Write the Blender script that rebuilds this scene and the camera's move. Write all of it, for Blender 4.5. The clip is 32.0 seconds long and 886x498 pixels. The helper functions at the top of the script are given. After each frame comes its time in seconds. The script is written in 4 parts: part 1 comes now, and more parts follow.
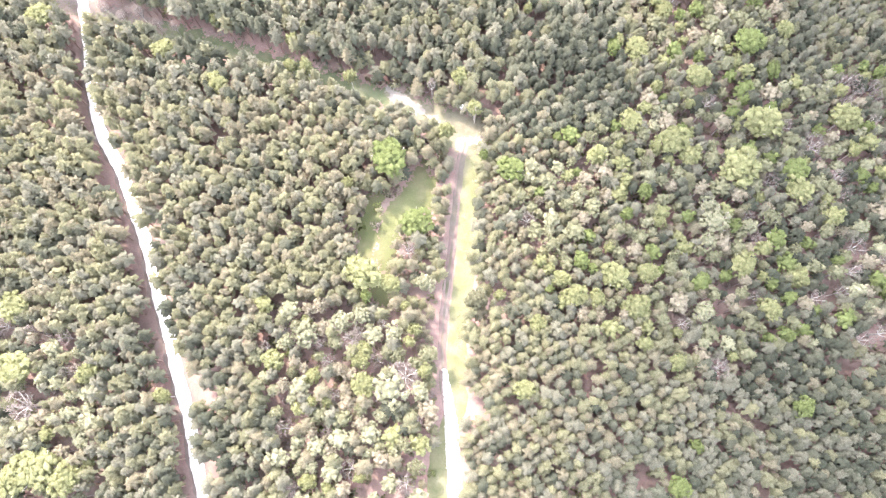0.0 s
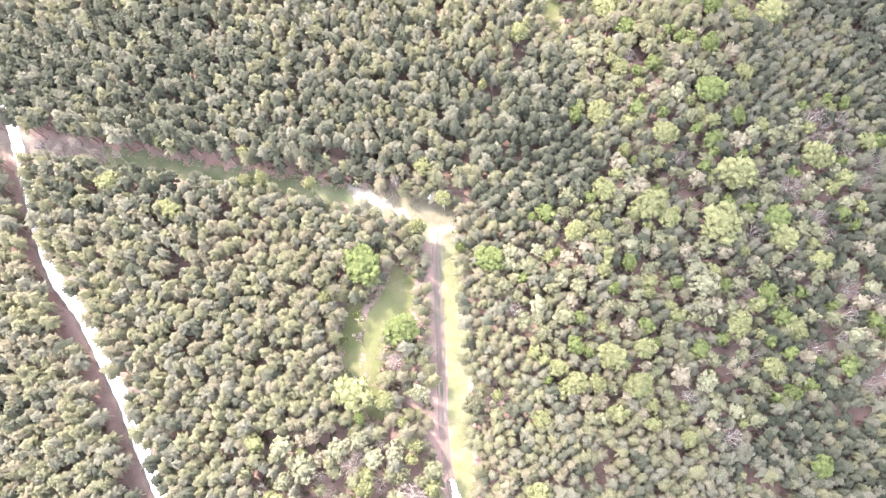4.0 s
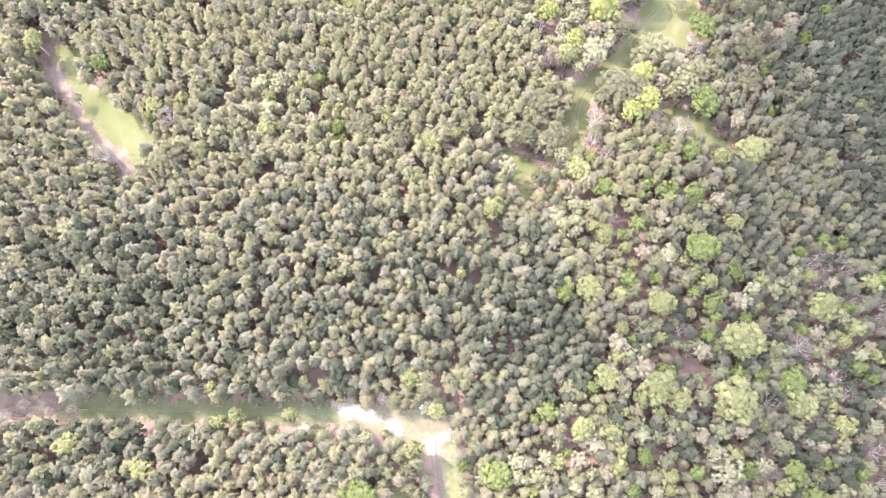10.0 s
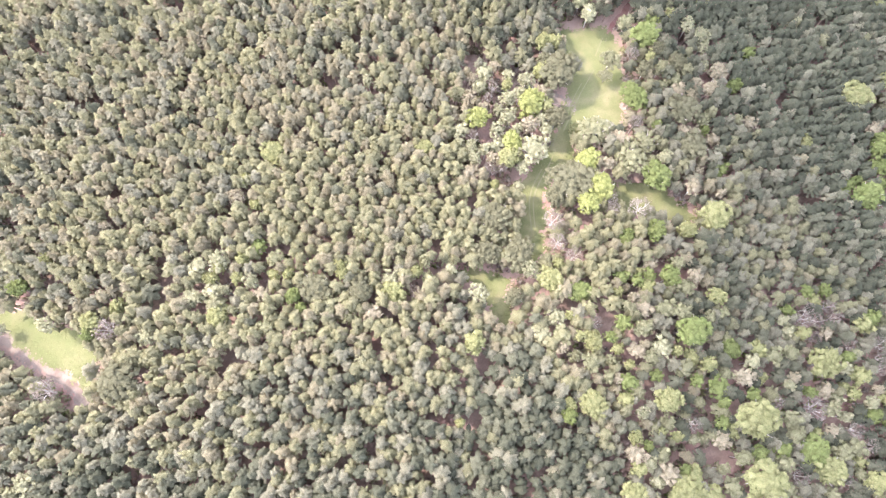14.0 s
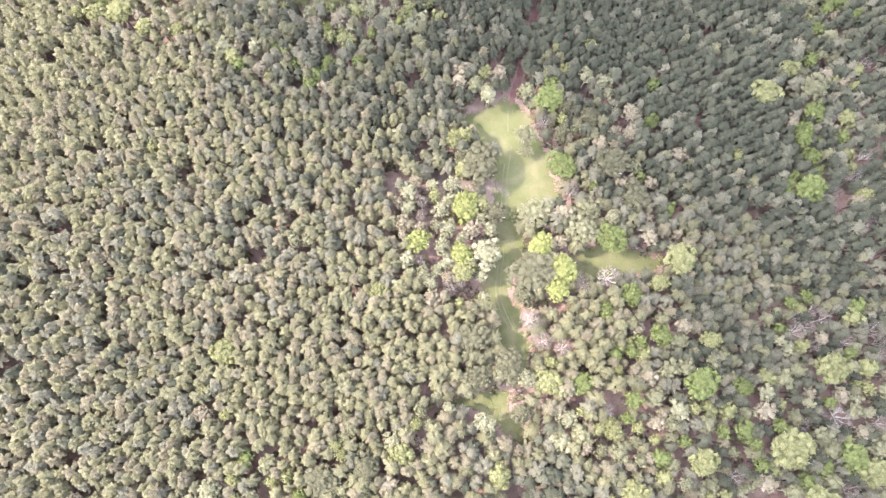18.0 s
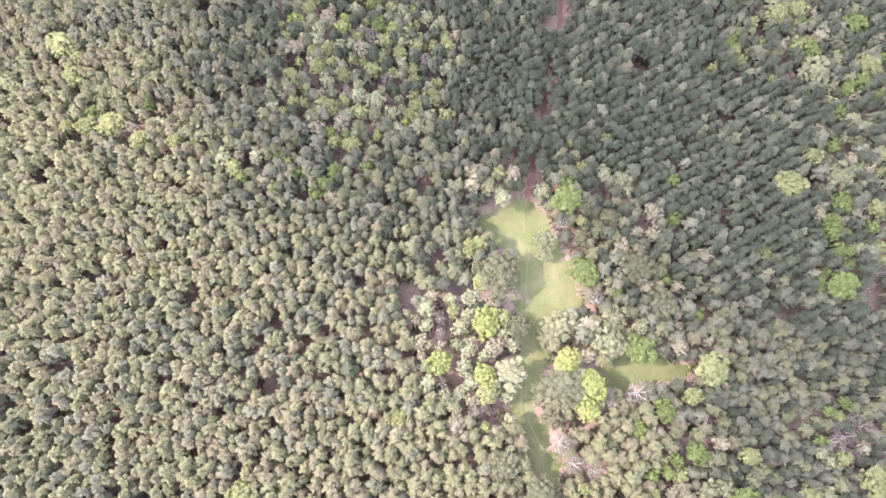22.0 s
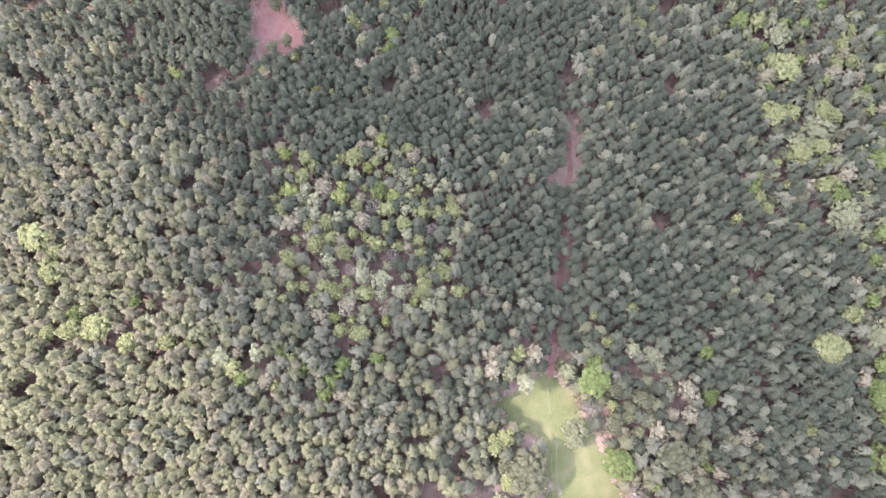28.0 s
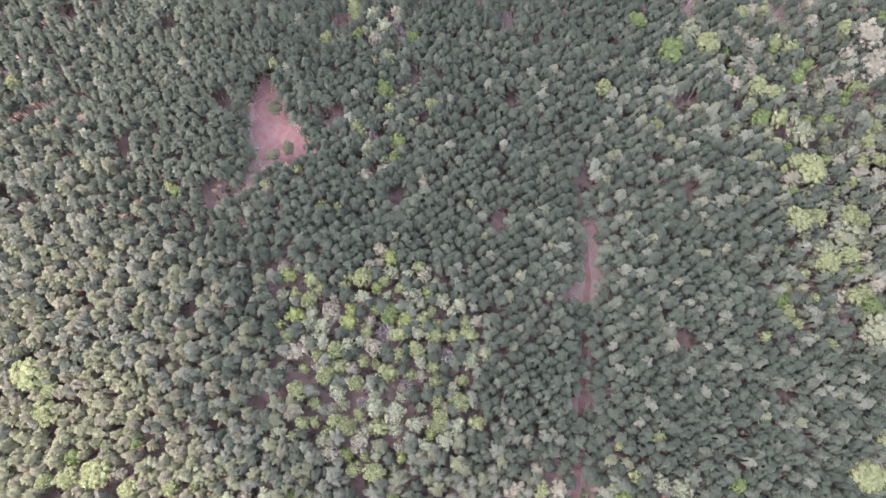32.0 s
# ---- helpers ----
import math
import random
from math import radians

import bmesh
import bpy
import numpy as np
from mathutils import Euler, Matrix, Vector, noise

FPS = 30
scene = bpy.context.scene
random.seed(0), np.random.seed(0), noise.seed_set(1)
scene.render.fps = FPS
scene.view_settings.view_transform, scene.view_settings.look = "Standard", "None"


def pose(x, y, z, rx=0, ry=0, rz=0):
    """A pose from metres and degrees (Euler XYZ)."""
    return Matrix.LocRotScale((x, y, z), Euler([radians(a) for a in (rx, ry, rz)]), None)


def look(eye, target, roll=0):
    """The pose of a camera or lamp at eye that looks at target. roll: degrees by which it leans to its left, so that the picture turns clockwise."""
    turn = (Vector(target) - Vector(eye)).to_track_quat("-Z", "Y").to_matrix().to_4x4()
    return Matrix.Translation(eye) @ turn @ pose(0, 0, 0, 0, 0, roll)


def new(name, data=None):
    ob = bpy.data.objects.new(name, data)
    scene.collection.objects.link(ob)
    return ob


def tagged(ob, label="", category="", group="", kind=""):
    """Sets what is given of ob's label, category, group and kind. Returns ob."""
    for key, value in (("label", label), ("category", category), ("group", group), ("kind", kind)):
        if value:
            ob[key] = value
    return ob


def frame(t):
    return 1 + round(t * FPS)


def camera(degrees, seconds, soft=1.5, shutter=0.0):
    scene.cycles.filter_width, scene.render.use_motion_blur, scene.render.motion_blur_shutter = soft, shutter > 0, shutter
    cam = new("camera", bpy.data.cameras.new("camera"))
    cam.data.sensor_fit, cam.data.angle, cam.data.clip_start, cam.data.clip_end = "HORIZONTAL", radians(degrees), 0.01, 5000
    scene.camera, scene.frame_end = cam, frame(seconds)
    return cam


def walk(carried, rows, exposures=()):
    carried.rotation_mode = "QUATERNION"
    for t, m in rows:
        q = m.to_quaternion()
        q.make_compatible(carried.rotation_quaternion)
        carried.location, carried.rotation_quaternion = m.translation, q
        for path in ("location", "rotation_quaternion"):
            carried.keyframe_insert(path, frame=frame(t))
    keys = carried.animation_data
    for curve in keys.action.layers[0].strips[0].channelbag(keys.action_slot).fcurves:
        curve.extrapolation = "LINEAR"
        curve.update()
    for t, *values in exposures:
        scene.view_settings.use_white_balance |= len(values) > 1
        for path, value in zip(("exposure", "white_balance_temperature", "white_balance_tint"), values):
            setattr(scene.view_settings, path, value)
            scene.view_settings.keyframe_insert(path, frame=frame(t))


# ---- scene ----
import itertools

cam = camera(67.8, 32.0, soft=1.3)
METRES, EYE, TILT, LEAN, TURN = 250.0, 161.0, -75.66, 0.63, 0.0
ROWS = [
    (0.0, 0.0, 0.0, 0.0, 0.0, 0.0, -0.0),
    (0.5, -0.0003, 0.0027, 0.0093, 0.0, -0.03, 0.04),
    (1.0, -0.0005, 0.0056, 0.0191, -0.01, -0.02, 0.09),
    (1.5, -0.0001, 0.0088, 0.0314, 0.04, -0.11, 0.14),
    (2.0, -0.0002, 0.012, 0.0431, 0.03, -0.08, 0.17),
    (2.5, -0.0, 0.0153, 0.056, 0.03, -0.1, 0.25),
    (3.0, -0.0002, 0.0186, 0.0684, -0.41, -0.1, 1.77),
    (3.5, 0.0007, 0.0221, 0.0811, -1.29, -0.05, 5.2),
    (5.5, 0.005, 0.0375, 0.1388, -3.28, -0.14, 12.54),
    (6.0, 0.0069, 0.0413, 0.1548, -3.38, -0.19, 12.87),
    (6.5, 0.0097, 0.0452, 0.1697, -3.42, -0.11, 13.21),
    (7.0, 0.0126, 0.0492, 0.1854, -3.5, -0.1, 13.52),
    (7.5, 0.0156, 0.0533, 0.2012, -3.6, -0.07, 13.83),
    (8.0, 0.0192, 0.0575, 0.2184, -3.7, -0.17, 14.19),
    (8.5, 0.0229, 0.0618, 0.2344, -3.85, -0.17, 14.7),
    (9.0, 0.0263, 0.066, 0.2495, -3.96, -0.09, 15.09),
    (9.5, 0.0303, 0.07, 0.2659, -4.07, -0.1, 15.44),
    (10.0, 0.0342, 0.0743, 0.2829, -4.2, -0.18, 15.78),
    (10.5, 0.0388, 0.0784, 0.3, -4.28, -0.27, 16.12),
    (11.0, 0.043, 0.0824, 0.3153, -4.44, -0.21, 16.74),
    (11.5, 0.0468, 0.0864, 0.3314, -4.89, -0.29, 18.0),
    (12.0, 0.0517, 0.0907, 0.3486, -5.32, -0.5, 19.45),
    (12.5, 0.0564, 0.0947, 0.3648, -5.91, -0.67, 21.35),
    (13.0, 0.0611, 0.0989, 0.3804, -6.51, -0.81, 23.18),
    (13.5, 0.0668, 0.1029, 0.397, -7.32, -1.19, 25.54),
    (14.0, 0.0723, 0.107, 0.4124, -8.77, -1.79, 29.65),
    (14.5, 0.0783, 0.1108, 0.4277, -10.16, -2.44, 33.29),
    (16.5, 0.1094, 0.1249, 0.4856, -15.06, -5.51, 44.25),
    (17.0, 0.1186, 0.1277, 0.4987, -16.55, -6.6, 47.04),
    (17.5, 0.1274, 0.1305, 0.5124, -17.68, -7.48, 48.73),
    (18.0, 0.1368, 0.1332, 0.5239, -17.56, -7.39, 48.78),
    (18.5, 0.1448, 0.1361, 0.5363, -17.7, -7.47, 48.8),
    (19.0, 0.154, 0.1388, 0.548, -17.73, -7.52, 48.83),
    (19.5, 0.1637, 0.1414, 0.5589, -17.66, -7.49, 48.88),
    (20.0, 0.174, 0.144, 0.5703, -17.67, -7.59, 48.93),
    (20.5, 0.1834, 0.1466, 0.5811, -17.74, -7.63, 48.99),
    (21.0, 0.1934, 0.1492, 0.5921, -17.96, -7.83, 49.28),
    (21.5, 0.2035, 0.1519, 0.6025, -18.48, -8.21, 50.13),
    (22.0, 0.2139, 0.1546, 0.6133, -19.22, -8.8, 51.19),
    (22.5, 0.225, 0.1574, 0.6242, -19.86, -9.32, 52.08),
    (23.0, 0.236, 0.1602, 0.6349, -20.3, -9.65, 52.64),
    (23.5, 0.2477, 0.1629, 0.6455, -20.65, -9.92, 53.1),
    (24.0, 0.2596, 0.1657, 0.6562, -21.33, -10.47, 53.9),
    (24.5, 0.2709, 0.1683, 0.6664, -21.55, -10.61, 54.12),
    (25.0, 0.2827, 0.1709, 0.6766, -21.59, -10.65, 54.15),
    (25.5, 0.294, 0.1735, 0.6866, -21.66, -10.69, 54.24),
    (27.5, 0.3403, 0.1838, 0.727, -22.0, -10.99, 54.52),
    (28.0, 0.3519, 0.1863, 0.7365, -22.02, -11.02, 54.56),
    (28.5, 0.3636, 0.1888, 0.7466, -22.07, -11.1, 54.59),
    (29.0, 0.375, 0.1913, 0.7561, -22.11, -11.1, 54.63),
    (29.5, 0.3871, 0.1936, 0.7661, -22.15, -11.18, 54.66),
    (30.0, 0.3989, 0.1959, 0.7756, -22.15, -11.18, 54.69),
    (30.5, 0.411, 0.1981, 0.7853, -22.22, -11.25, 54.77),
    (31.0, 0.4233, 0.2004, 0.7952, -22.54, -11.53, 55.12),
    (31.5, 0.4358, 0.2027, 0.805, -22.81, -11.78, 55.43),
    (32.0, 0.4482, 0.2051, 0.8147, -23.14, -12.07, 55.78),
]
walk(cam, [(t, pose(0, 0, EYE, TILT, LEAN, TURN) @ pose(METRES * x, METRES * y, METRES * z, 90 + pitch, roll, yaw)) for t, x, y, z, yaw, pitch, roll in ROWS],
     exposures=[(0.0, 4.72, 6260, 16), (6.0, 4.65, 6260, 17), (13.0, 4.56, 6260, 18), (20.0, 4.44, 6200, 18), (25.0, 4.33, 6070, 18), (32.0, 4.19, 5830, 18)])

# ---- light ----
SUN_ELEVATION = radians(47)
SUN_FROM = Vector((-0.63 * math.cos(SUN_ELEVATION), 0.777 * math.cos(SUN_ELEVATION), math.sin(SUN_ELEVATION))).normalized()
world = bpy.data.worlds.new("sky")
scene.world = world
world.use_nodes = True
sky = world.node_tree.nodes.new("ShaderNodeTexSky")
sky.sky_type, sky.sun_disc = "NISHITA", False
sky.sun_elevation, sky.sun_rotation = SUN_ELEVATION, math.atan2(SUN_FROM.x, SUN_FROM.y) % (2 * math.pi)
sky.air_density, sky.dust_density = 1.0, 1.6
back = world.node_tree.nodes["Background"]
back.inputs["Strength"].default_value = 0.135
haze = world.node_tree.nodes.new("ShaderNodeHueSaturation")
haze.inputs["Saturation"].default_value = 0.42
world.node_tree.links.new(sky.outputs["Color"], haze.inputs["Color"])
world.node_tree.links.new(haze.outputs["Color"], back.inputs["Color"])
lamp = bpy.data.lights.new("sun", "SUN")
lamp.energy, lamp.angle, lamp.color = 0.74, radians(2.5), (1.0, 0.91, 0.78)
sun = new("sun", lamp)
sun.matrix_world = look(Vector((0, 0, 400)) + SUN_FROM * 100, Vector((0, 0, 400)))


# ---- materials ----
def mat(name, colours, scale=1.0, rough=0.85, grain=8.0, bump=0.3, island=0.0, each=0.0, spec=0.2, see=0.0, spread=0.12):
    """Two scales of noise blend the colours; island and each vary it piece by piece and thing by thing; see: light let through leaves."""
    m = bpy.data.materials.new(name)
    m.use_nodes = True
    n, l = m.node_tree.nodes, m.node_tree.links
    bsdf = n["Principled BSDF"]
    bsdf.inputs["Roughness"].default_value = rough
    bsdf.inputs["Specular IOR Level"].default_value = spec
    geo = n.new("ShaderNodeNewGeometry")
    big = n.new("ShaderNodeTexNoise")
    big.inputs["Scale"].default_value, big.inputs["Detail"].default_value = scale, 4
    l.new(geo.outputs["Position"], big.inputs["Vector"])
    ramp = n.new("ShaderNodeValToRGB")
    ramp.color_ramp.elements[0].position, ramp.color_ramp.elements[1].position = 0.3, 0.7
    ramp.color_ramp.elements[0].color, ramp.color_ramp.elements[1].color = (*colours[0], 1), (*colours[-1], 1)
    for i, c in enumerate(colours[1:-1]):
        ramp.color_ramp.elements.new(0.3 + 0.4 * (i + 1) / (len(colours) - 1)).color = (*c, 1)
    l.new(big.outputs["Fac"], ramp.inputs["Fac"])
    fine = n.new("ShaderNodeTexNoise")
    fine.inputs["Scale"].default_value, fine.inputs["Detail"].default_value = grain, 3
    l.new(geo.outputs["Position"], fine.inputs["Vector"])
    value = n.new("ShaderNodeMapRange")
    value.inputs["From Min"].default_value, value.inputs["From Max"].default_value = 0.3, 0.7
    value.inputs["To Min"].default_value, value.inputs["To Max"].default_value = 1 - spread, 1 + spread
    l.new(fine.outputs["Fac"], value.inputs["Value"])
    last = value.outputs["Result"]
    info = n.new("ShaderNodeObjectInfo")
    for share, out in ((island, geo.outputs["Random Per Island"]), (each, info.outputs["Random"])):
        if share:
            span = n.new("ShaderNodeMapRange")
            span.inputs["To Min"].default_value, span.inputs["To Max"].default_value = 1 - share, 1 + share
            l.new(out, span.inputs["Value"])
            times = n.new("ShaderNodeMath")
            times.operation = "MULTIPLY"
            l.new(last, times.inputs[0]), l.new(span.outputs["Result"], times.inputs[1])
            last = times.outputs["Value"]
    hsv = n.new("ShaderNodeHueSaturation")
    l.new(ramp.outputs["Color"], hsv.inputs["Color"]), l.new(last, hsv.inputs["Value"])
    l.new(hsv.outputs["Color"], bsdf.inputs["Base Color"])
    if bump:
        b = n.new("ShaderNodeBump")
        b.inputs["Strength"].default_value, b.inputs["Distance"].default_value = min(bump, 1), 0.25 if see else 0.1
        l.new(fine.outputs["Fac"], b.inputs["Height"]), l.new(b.outputs["Normal"], bsdf.inputs["Normal"])
    if see:
        glow = n.new("ShaderNodeBsdfTranslucent")
        l.new(hsv.outputs["Color"], glow.inputs["Color"])
        mix = n.new("ShaderNodeMixShader")
        mix.inputs["Fac"].default_value = see
        l.new(bsdf.outputs["BSDF"], mix.inputs[1]), l.new(glow.outputs["BSDF"], mix.inputs[2])
        l.new(mix.outputs["Shader"], n["Material Output"].inputs["Surface"])
    return m


LITTER = mat("pine_litter", [(0.150, 0.088, 0.074), (0.180, 0.120, 0.100), (0.138, 0.096, 0.078), (0.192, 0.140, 0.115)], 0.12, 0.95, 3.0, 0.5)
RED_LITTER = mat("red_needle_litter", [(0.112, 0.049, 0.043), (0.136, 0.076, 0.067), (0.100, 0.047, 0.041)], 0.35, 0.95, 4.0, 0.5)
PINK_DIRT = mat("pinkish_dirt", [(0.104, 0.077, 0.064), (0.132, 0.104, 0.086), (0.086, 0.060, 0.050)], 0.3, 0.95, 4.0, 0.4)
GRAVEL = mat("white_gravel", [(0.60, 0.56, 0.51), (0.52, 0.47, 0.42), (0.66, 0.63, 0.59)], 0.5, 0.9, 6.0, 0.4)
DRY = mat("dry_grass", [(0.084, 0.072, 0.046), (0.112, 0.098, 0.066), (0.070, 0.066, 0.036)], 0.4, 0.95, 5.0, 0.5)
VERGE_GRASS = mat("bleached_grass", [(0.080, 0.082, 0.036), (0.108, 0.102, 0.054), (0.135, 0.122, 0.076)], 0.3, 0.9, 5.0, 0.5)
WORN = mat("worn_grass", [(0.090, 0.088, 0.046), (0.115, 0.106, 0.064)], 0.5, 0.95, 5.0, 0.3)
SAND = mat("pale_sand", [(0.118, 0.099, 0.080), (0.172, 0.150, 0.126), (0.096, 0.077, 0.062)], 0.5, 0.95, 5.0, 0.3)
TRACK_DIRT = mat("trodden_dirt", [(0.076, 0.060, 0.046), (0.104, 0.086, 0.068), (0.068, 0.063, 0.036)], 0.16, 0.95, 5.0, 0.4)
RUT = mat("bare_rut", [(0.092, 0.058, 0.050), (0.118, 0.082, 0.070), (0.160, 0.124, 0.104)], 0.2, 0.95, 5.0, 0.4)
GRASS = mat("meadow_grass", [(0.064, 0.070, 0.026), (0.081, 0.082, 0.035), (0.110, 0.100, 0.053)], 0.22, 0.9, 5.0, 0.6)
# rough grass of the ride, with some of its tree shade in the colour
SHADE_GRASS = mat("shaded_rough_grass", [(0.058, 0.066, 0.032), (0.076, 0.082, 0.042), (0.104, 0.096, 0.060)], 0.3, 0.9, 4.0, 0.6)
BLADES = mat("grass_blades", [(0.070, 0.080, 0.030), (0.105, 0.106, 0.048)], 0.4, 0.8, 6.0, 0.0, island=0.25, see=0.3)
BARK = mat("pine_bark", [(0.20, 0.13, 0.10), (0.28, 0.20, 0.16)], 2.0, 0.95, 10.0, 0.6, each=0.15)
GREY_BARK = mat("grey_bark", [(0.24, 0.21, 0.18), (0.36, 0.33, 0.30)], 2.0, 0.95, 10.0, 0.6, each=0.15)
# dark and cool hold the darker east stand and part of its cloud shade
NEEDLES = [mat("pine_needles_" + w, c, 0.35, 0.85, 4.5, 0.4, island=0.1, each=0.10, spec=0.06, see=0.6, spread=0.3) for w, c in (
    ("dark", [(0.062, 0.065, 0.045), (0.081, 0.083, 0.057)]),
    ("cool", [(0.092, 0.092, 0.063), (0.112, 0.111, 0.076)]),
    ("grey", [(0.140, 0.132, 0.094), (0.162, 0.152, 0.109)]),
    ("olive", [(0.140, 0.133, 0.079), (0.164, 0.155, 0.094)]),
    ("brownish", [(0.156, 0.137, 0.090), (0.180, 0.158, 0.105)]),
    ("yellowish", [(0.160, 0.151, 0.086), (0.185, 0.173, 0.102)]))]
LEAVES = {w: mat("leaves_" + w, c, 0.5, 0.8, 5.0, 0.45, island=0.13, each=0.10, spec=0.06, see=0.55, spread=0.24) for w, c in (
    ("green", [(0.106, 0.124, 0.044), (0.142, 0.158, 0.062)]),
    ("bright", [(0.162, 0.172, 0.060), (0.206, 0.212, 0.082)]),
    ("yellow", [(0.160, 0.160, 0.074), (0.206, 0.202, 0.098)]),
    ("olive", [(0.142, 0.138, 0.080), (0.180, 0.172, 0.102)]),
    ("pale", [(0.190, 0.184, 0.112), (0.238, 0.228, 0.145)]),
    ("tan", [(0.194, 0.166, 0.114), (0.236, 0.204, 0.144)]),
    ("pink", [(0.168, 0.140, 0.120), (0.212, 0.180, 0.156)]),
    ("dark", [(0.092, 0.088, 0.053), (0.117, 0.110, 0.068)]))}
WHITE = mat("white_painted_metal", [(0.34, 0.34, 0.33), (0.42, 0.42, 0.41)], 1.5, 0.5, 12.0, 0.05)
WOOD = mat("weathered_wood", [(0.22, 0.18, 0.14), (0.32, 0.28, 0.23)], 3.0, 0.9, 15.0, 0.4)
WIRE = mat("bare_wire", [(0.20, 0.21, 0.19), (0.25, 0.26, 0.24)], 1.0, 0.4, 8.0, 0.0)
VAPOUR = mat("cloud_vapour", [(0.42, 0.42, 0.43), (0.5, 0.5, 0.5)], 0.01, 1.0, 0.05, 0.0)


# ---- mesh helpers ----
rng = np.random.default_rng(7)


def gz(x, y):
    """The ground's height: a gentle fall to the north-east, with slight swells."""
    cx, cy = np.clip(x, -200, 350), np.clip(y, -100, 450)
    return 1.5 - 0.02 * cx - 0.012 * (cy - 80) + 0.15 * np.sin(cx / 17 + 0.6) * np.cos(cy / 23) + 0.08 * np.sin(cx / 7.3) * np.sin(cy / 9.1 + 1)


def raw_mesh(name, verts, tris, mats, index=None, quads=None, normals=None):
    """A mesh straight from arrays; index gives each face's material, normals the soft normals of foliage."""
    me = bpy.data.meshes.new(name)
    faces = [np.asarray(f, np.int32).reshape(-1, k) for f, k in ((tris, 3), (quads, 4)) if f is not None and len(f)]
    me.vertices.add(len(verts))
    me.vertices.foreach_set("co", np.asarray(verts, np.float32).ravel())
    loops = np.concatenate([f.ravel() for f in faces])
    sizes = np.concatenate([np.full(len(f), f.shape[1]) for f in faces])
    me.loops.add(len(loops))
    me.loops.foreach_set("vertex_index", loops)
    me.polygons.add(len(sizes))
    me.polygons.foreach_set("loop_start", np.concatenate(([0], np.cumsum(sizes)[:-1])).astype(np.int32))
    for m in mats:
        me.materials.append(m)
    if index is not None:
        me.polygons.foreach_set("material_index", np.asarray(index, np.int32))
    me.update(calc_edges=True)
    if normals is not None:
        me.attributes.new("custom_normal", "FLOAT_VECTOR", "POINT").data.foreach_set("vector", np.asarray(normals, np.float32).ravel())
    return me


def part(name, bm, material, parent, label=""):
    """Links a bmesh as one mesh object under a thing or a part."""
    me = bpy.data.meshes.new(name)
    bm.to_mesh(me)
    bm.free()
    me.materials.append(material)
    ob = new(name, me)
    ob.parent = parent
    return tagged(ob, label)


def box(bm, x0, y0, z0, x1, y1, z1):
    made = bmesh.ops.create_cube(bm, size=1)["verts"]
    bmesh.ops.scale(bm, vec=(x1 - x0, y1 - y0, z1 - z0), verts=made)
    bmesh.ops.translate(bm, vec=((x0 + x1) / 2, (y0 + y1) / 2, (z0 + z1) / 2), verts=made)


def inside(px, py, poly):
    """Which points lie inside a polygon."""
    p = np.asarray(poly, float)
    q = np.roll(p, -1, 0)
    hit = np.zeros(np.shape(px), bool)
    for (ax, ay), (bx, by) in zip(p, q):
        if ay != by:
            hit ^= ((ay > py) != (by > py)) & (px < (bx - ax) * (py - ay) / (by - ay) + ax)
    return hit


def off_line(px, py, line):
    """Distance to a polyline."""
    best = np.full(np.shape(px), 1e9)
    for (ax, ay), (bx, by) in zip(line[:-1], line[1:]):
        dx, dy = bx - ax, by - ay
        u = np.clip(((px - ax) * dx + (py - ay) * dy) / (dx * dx + dy * dy), 0, 1)
        best = np.minimum(best, np.hypot(px - ax - u * dx, py - ay - u * dy))
    return best


def ring(poly):
    return list(poly) + [poly[0]]


def smooth(line, step=1.5):
    """A polyline resampled as a smooth curve."""
    p = np.asarray(line, float)
    q = np.vstack((2 * p[0] - p[1], p, 2 * p[-1] - p[-2]))
    out = []
    for a, b, c, d in zip(q[:-3], q[1:-2], q[2:-1], q[3:]):
        for u in np.linspace(0, 1, max(2, int(np.hypot(*(c - b)) / step)), endpoint=False):
            out.append(0.5 * (2 * b + (c - a) * u + (2 * a - 5 * b + 4 * c - d) * u * u + (3 * b - a - 3 * c + d) * u ** 3))
    return np.array(out + [p[-1]])


# ---- plan ----
FOREST = [(-116, -26), (108, -26), (134, 58), (160, 72), (186, 86), (220, 100), (284, 152), (151, 390), (98, 358), (48, 330), (-26, 290), (-92, 232), (-108, 190), (-138, 126)]
ROAD = [(-106, 128), (-100.5, 109.7), (-96.3, 92), (-92, 75), (-84.5, 61.6), (-78.1, 48), (-73.5, 36.3), (-69.1, 23.7), (-64.3, 10.2), (-59.6, -3.9), (-55.5, -17.4), (-50.1, -33)]
TRACK = [(4.2, 69.6), (2.6, 62.5), (1.1, 46.7), (-0.6, 32.2), (-1.9, 18.3), (-1.4, 7.7), (0, -2.6), (0.9, -17.4), (1.8, -33)]
VERGE = [(7.0, 67.4), (5.6, 61.9), (4.3, 46.7), (3.3, 32.2), (1.7, 18.3), (1.3, 7.7), (1.5, 2.5), (-2.2, -8), (-2.6, -20), (-2, -32)]
RIDE = [(-125, 116.5), (-105.6, 110), (-97.4, 107.3), (-69, 98.8), (-42.5, 90.1), (-17.6, 82.3), (-5, 77.5), (6, 73)]
SAND_PATCH = [(-17, 84.6), (-12.8, 83), (-8, 80.2), (-4.6, 77.6), (-1, 74.6), (2.6, 71.2), (8.9, 71.2), (8.4, 69), (4.6, 66.6), (2, 68), (-0.6, 71.6), (-5.4, 76), (-11.1, 79.6), (-16.4, 81.4)]
GLADE = [(-7, 65), (-3.6, 58), (-4.2, 51), (-9, 47.5), (-12.5, 45.5), (-13.2, 40.8), (-15.2, 33), (-19, 38), (-18.4, 45), (-16.2, 51), (-13.8, 54.6), (-10, 58.2)]
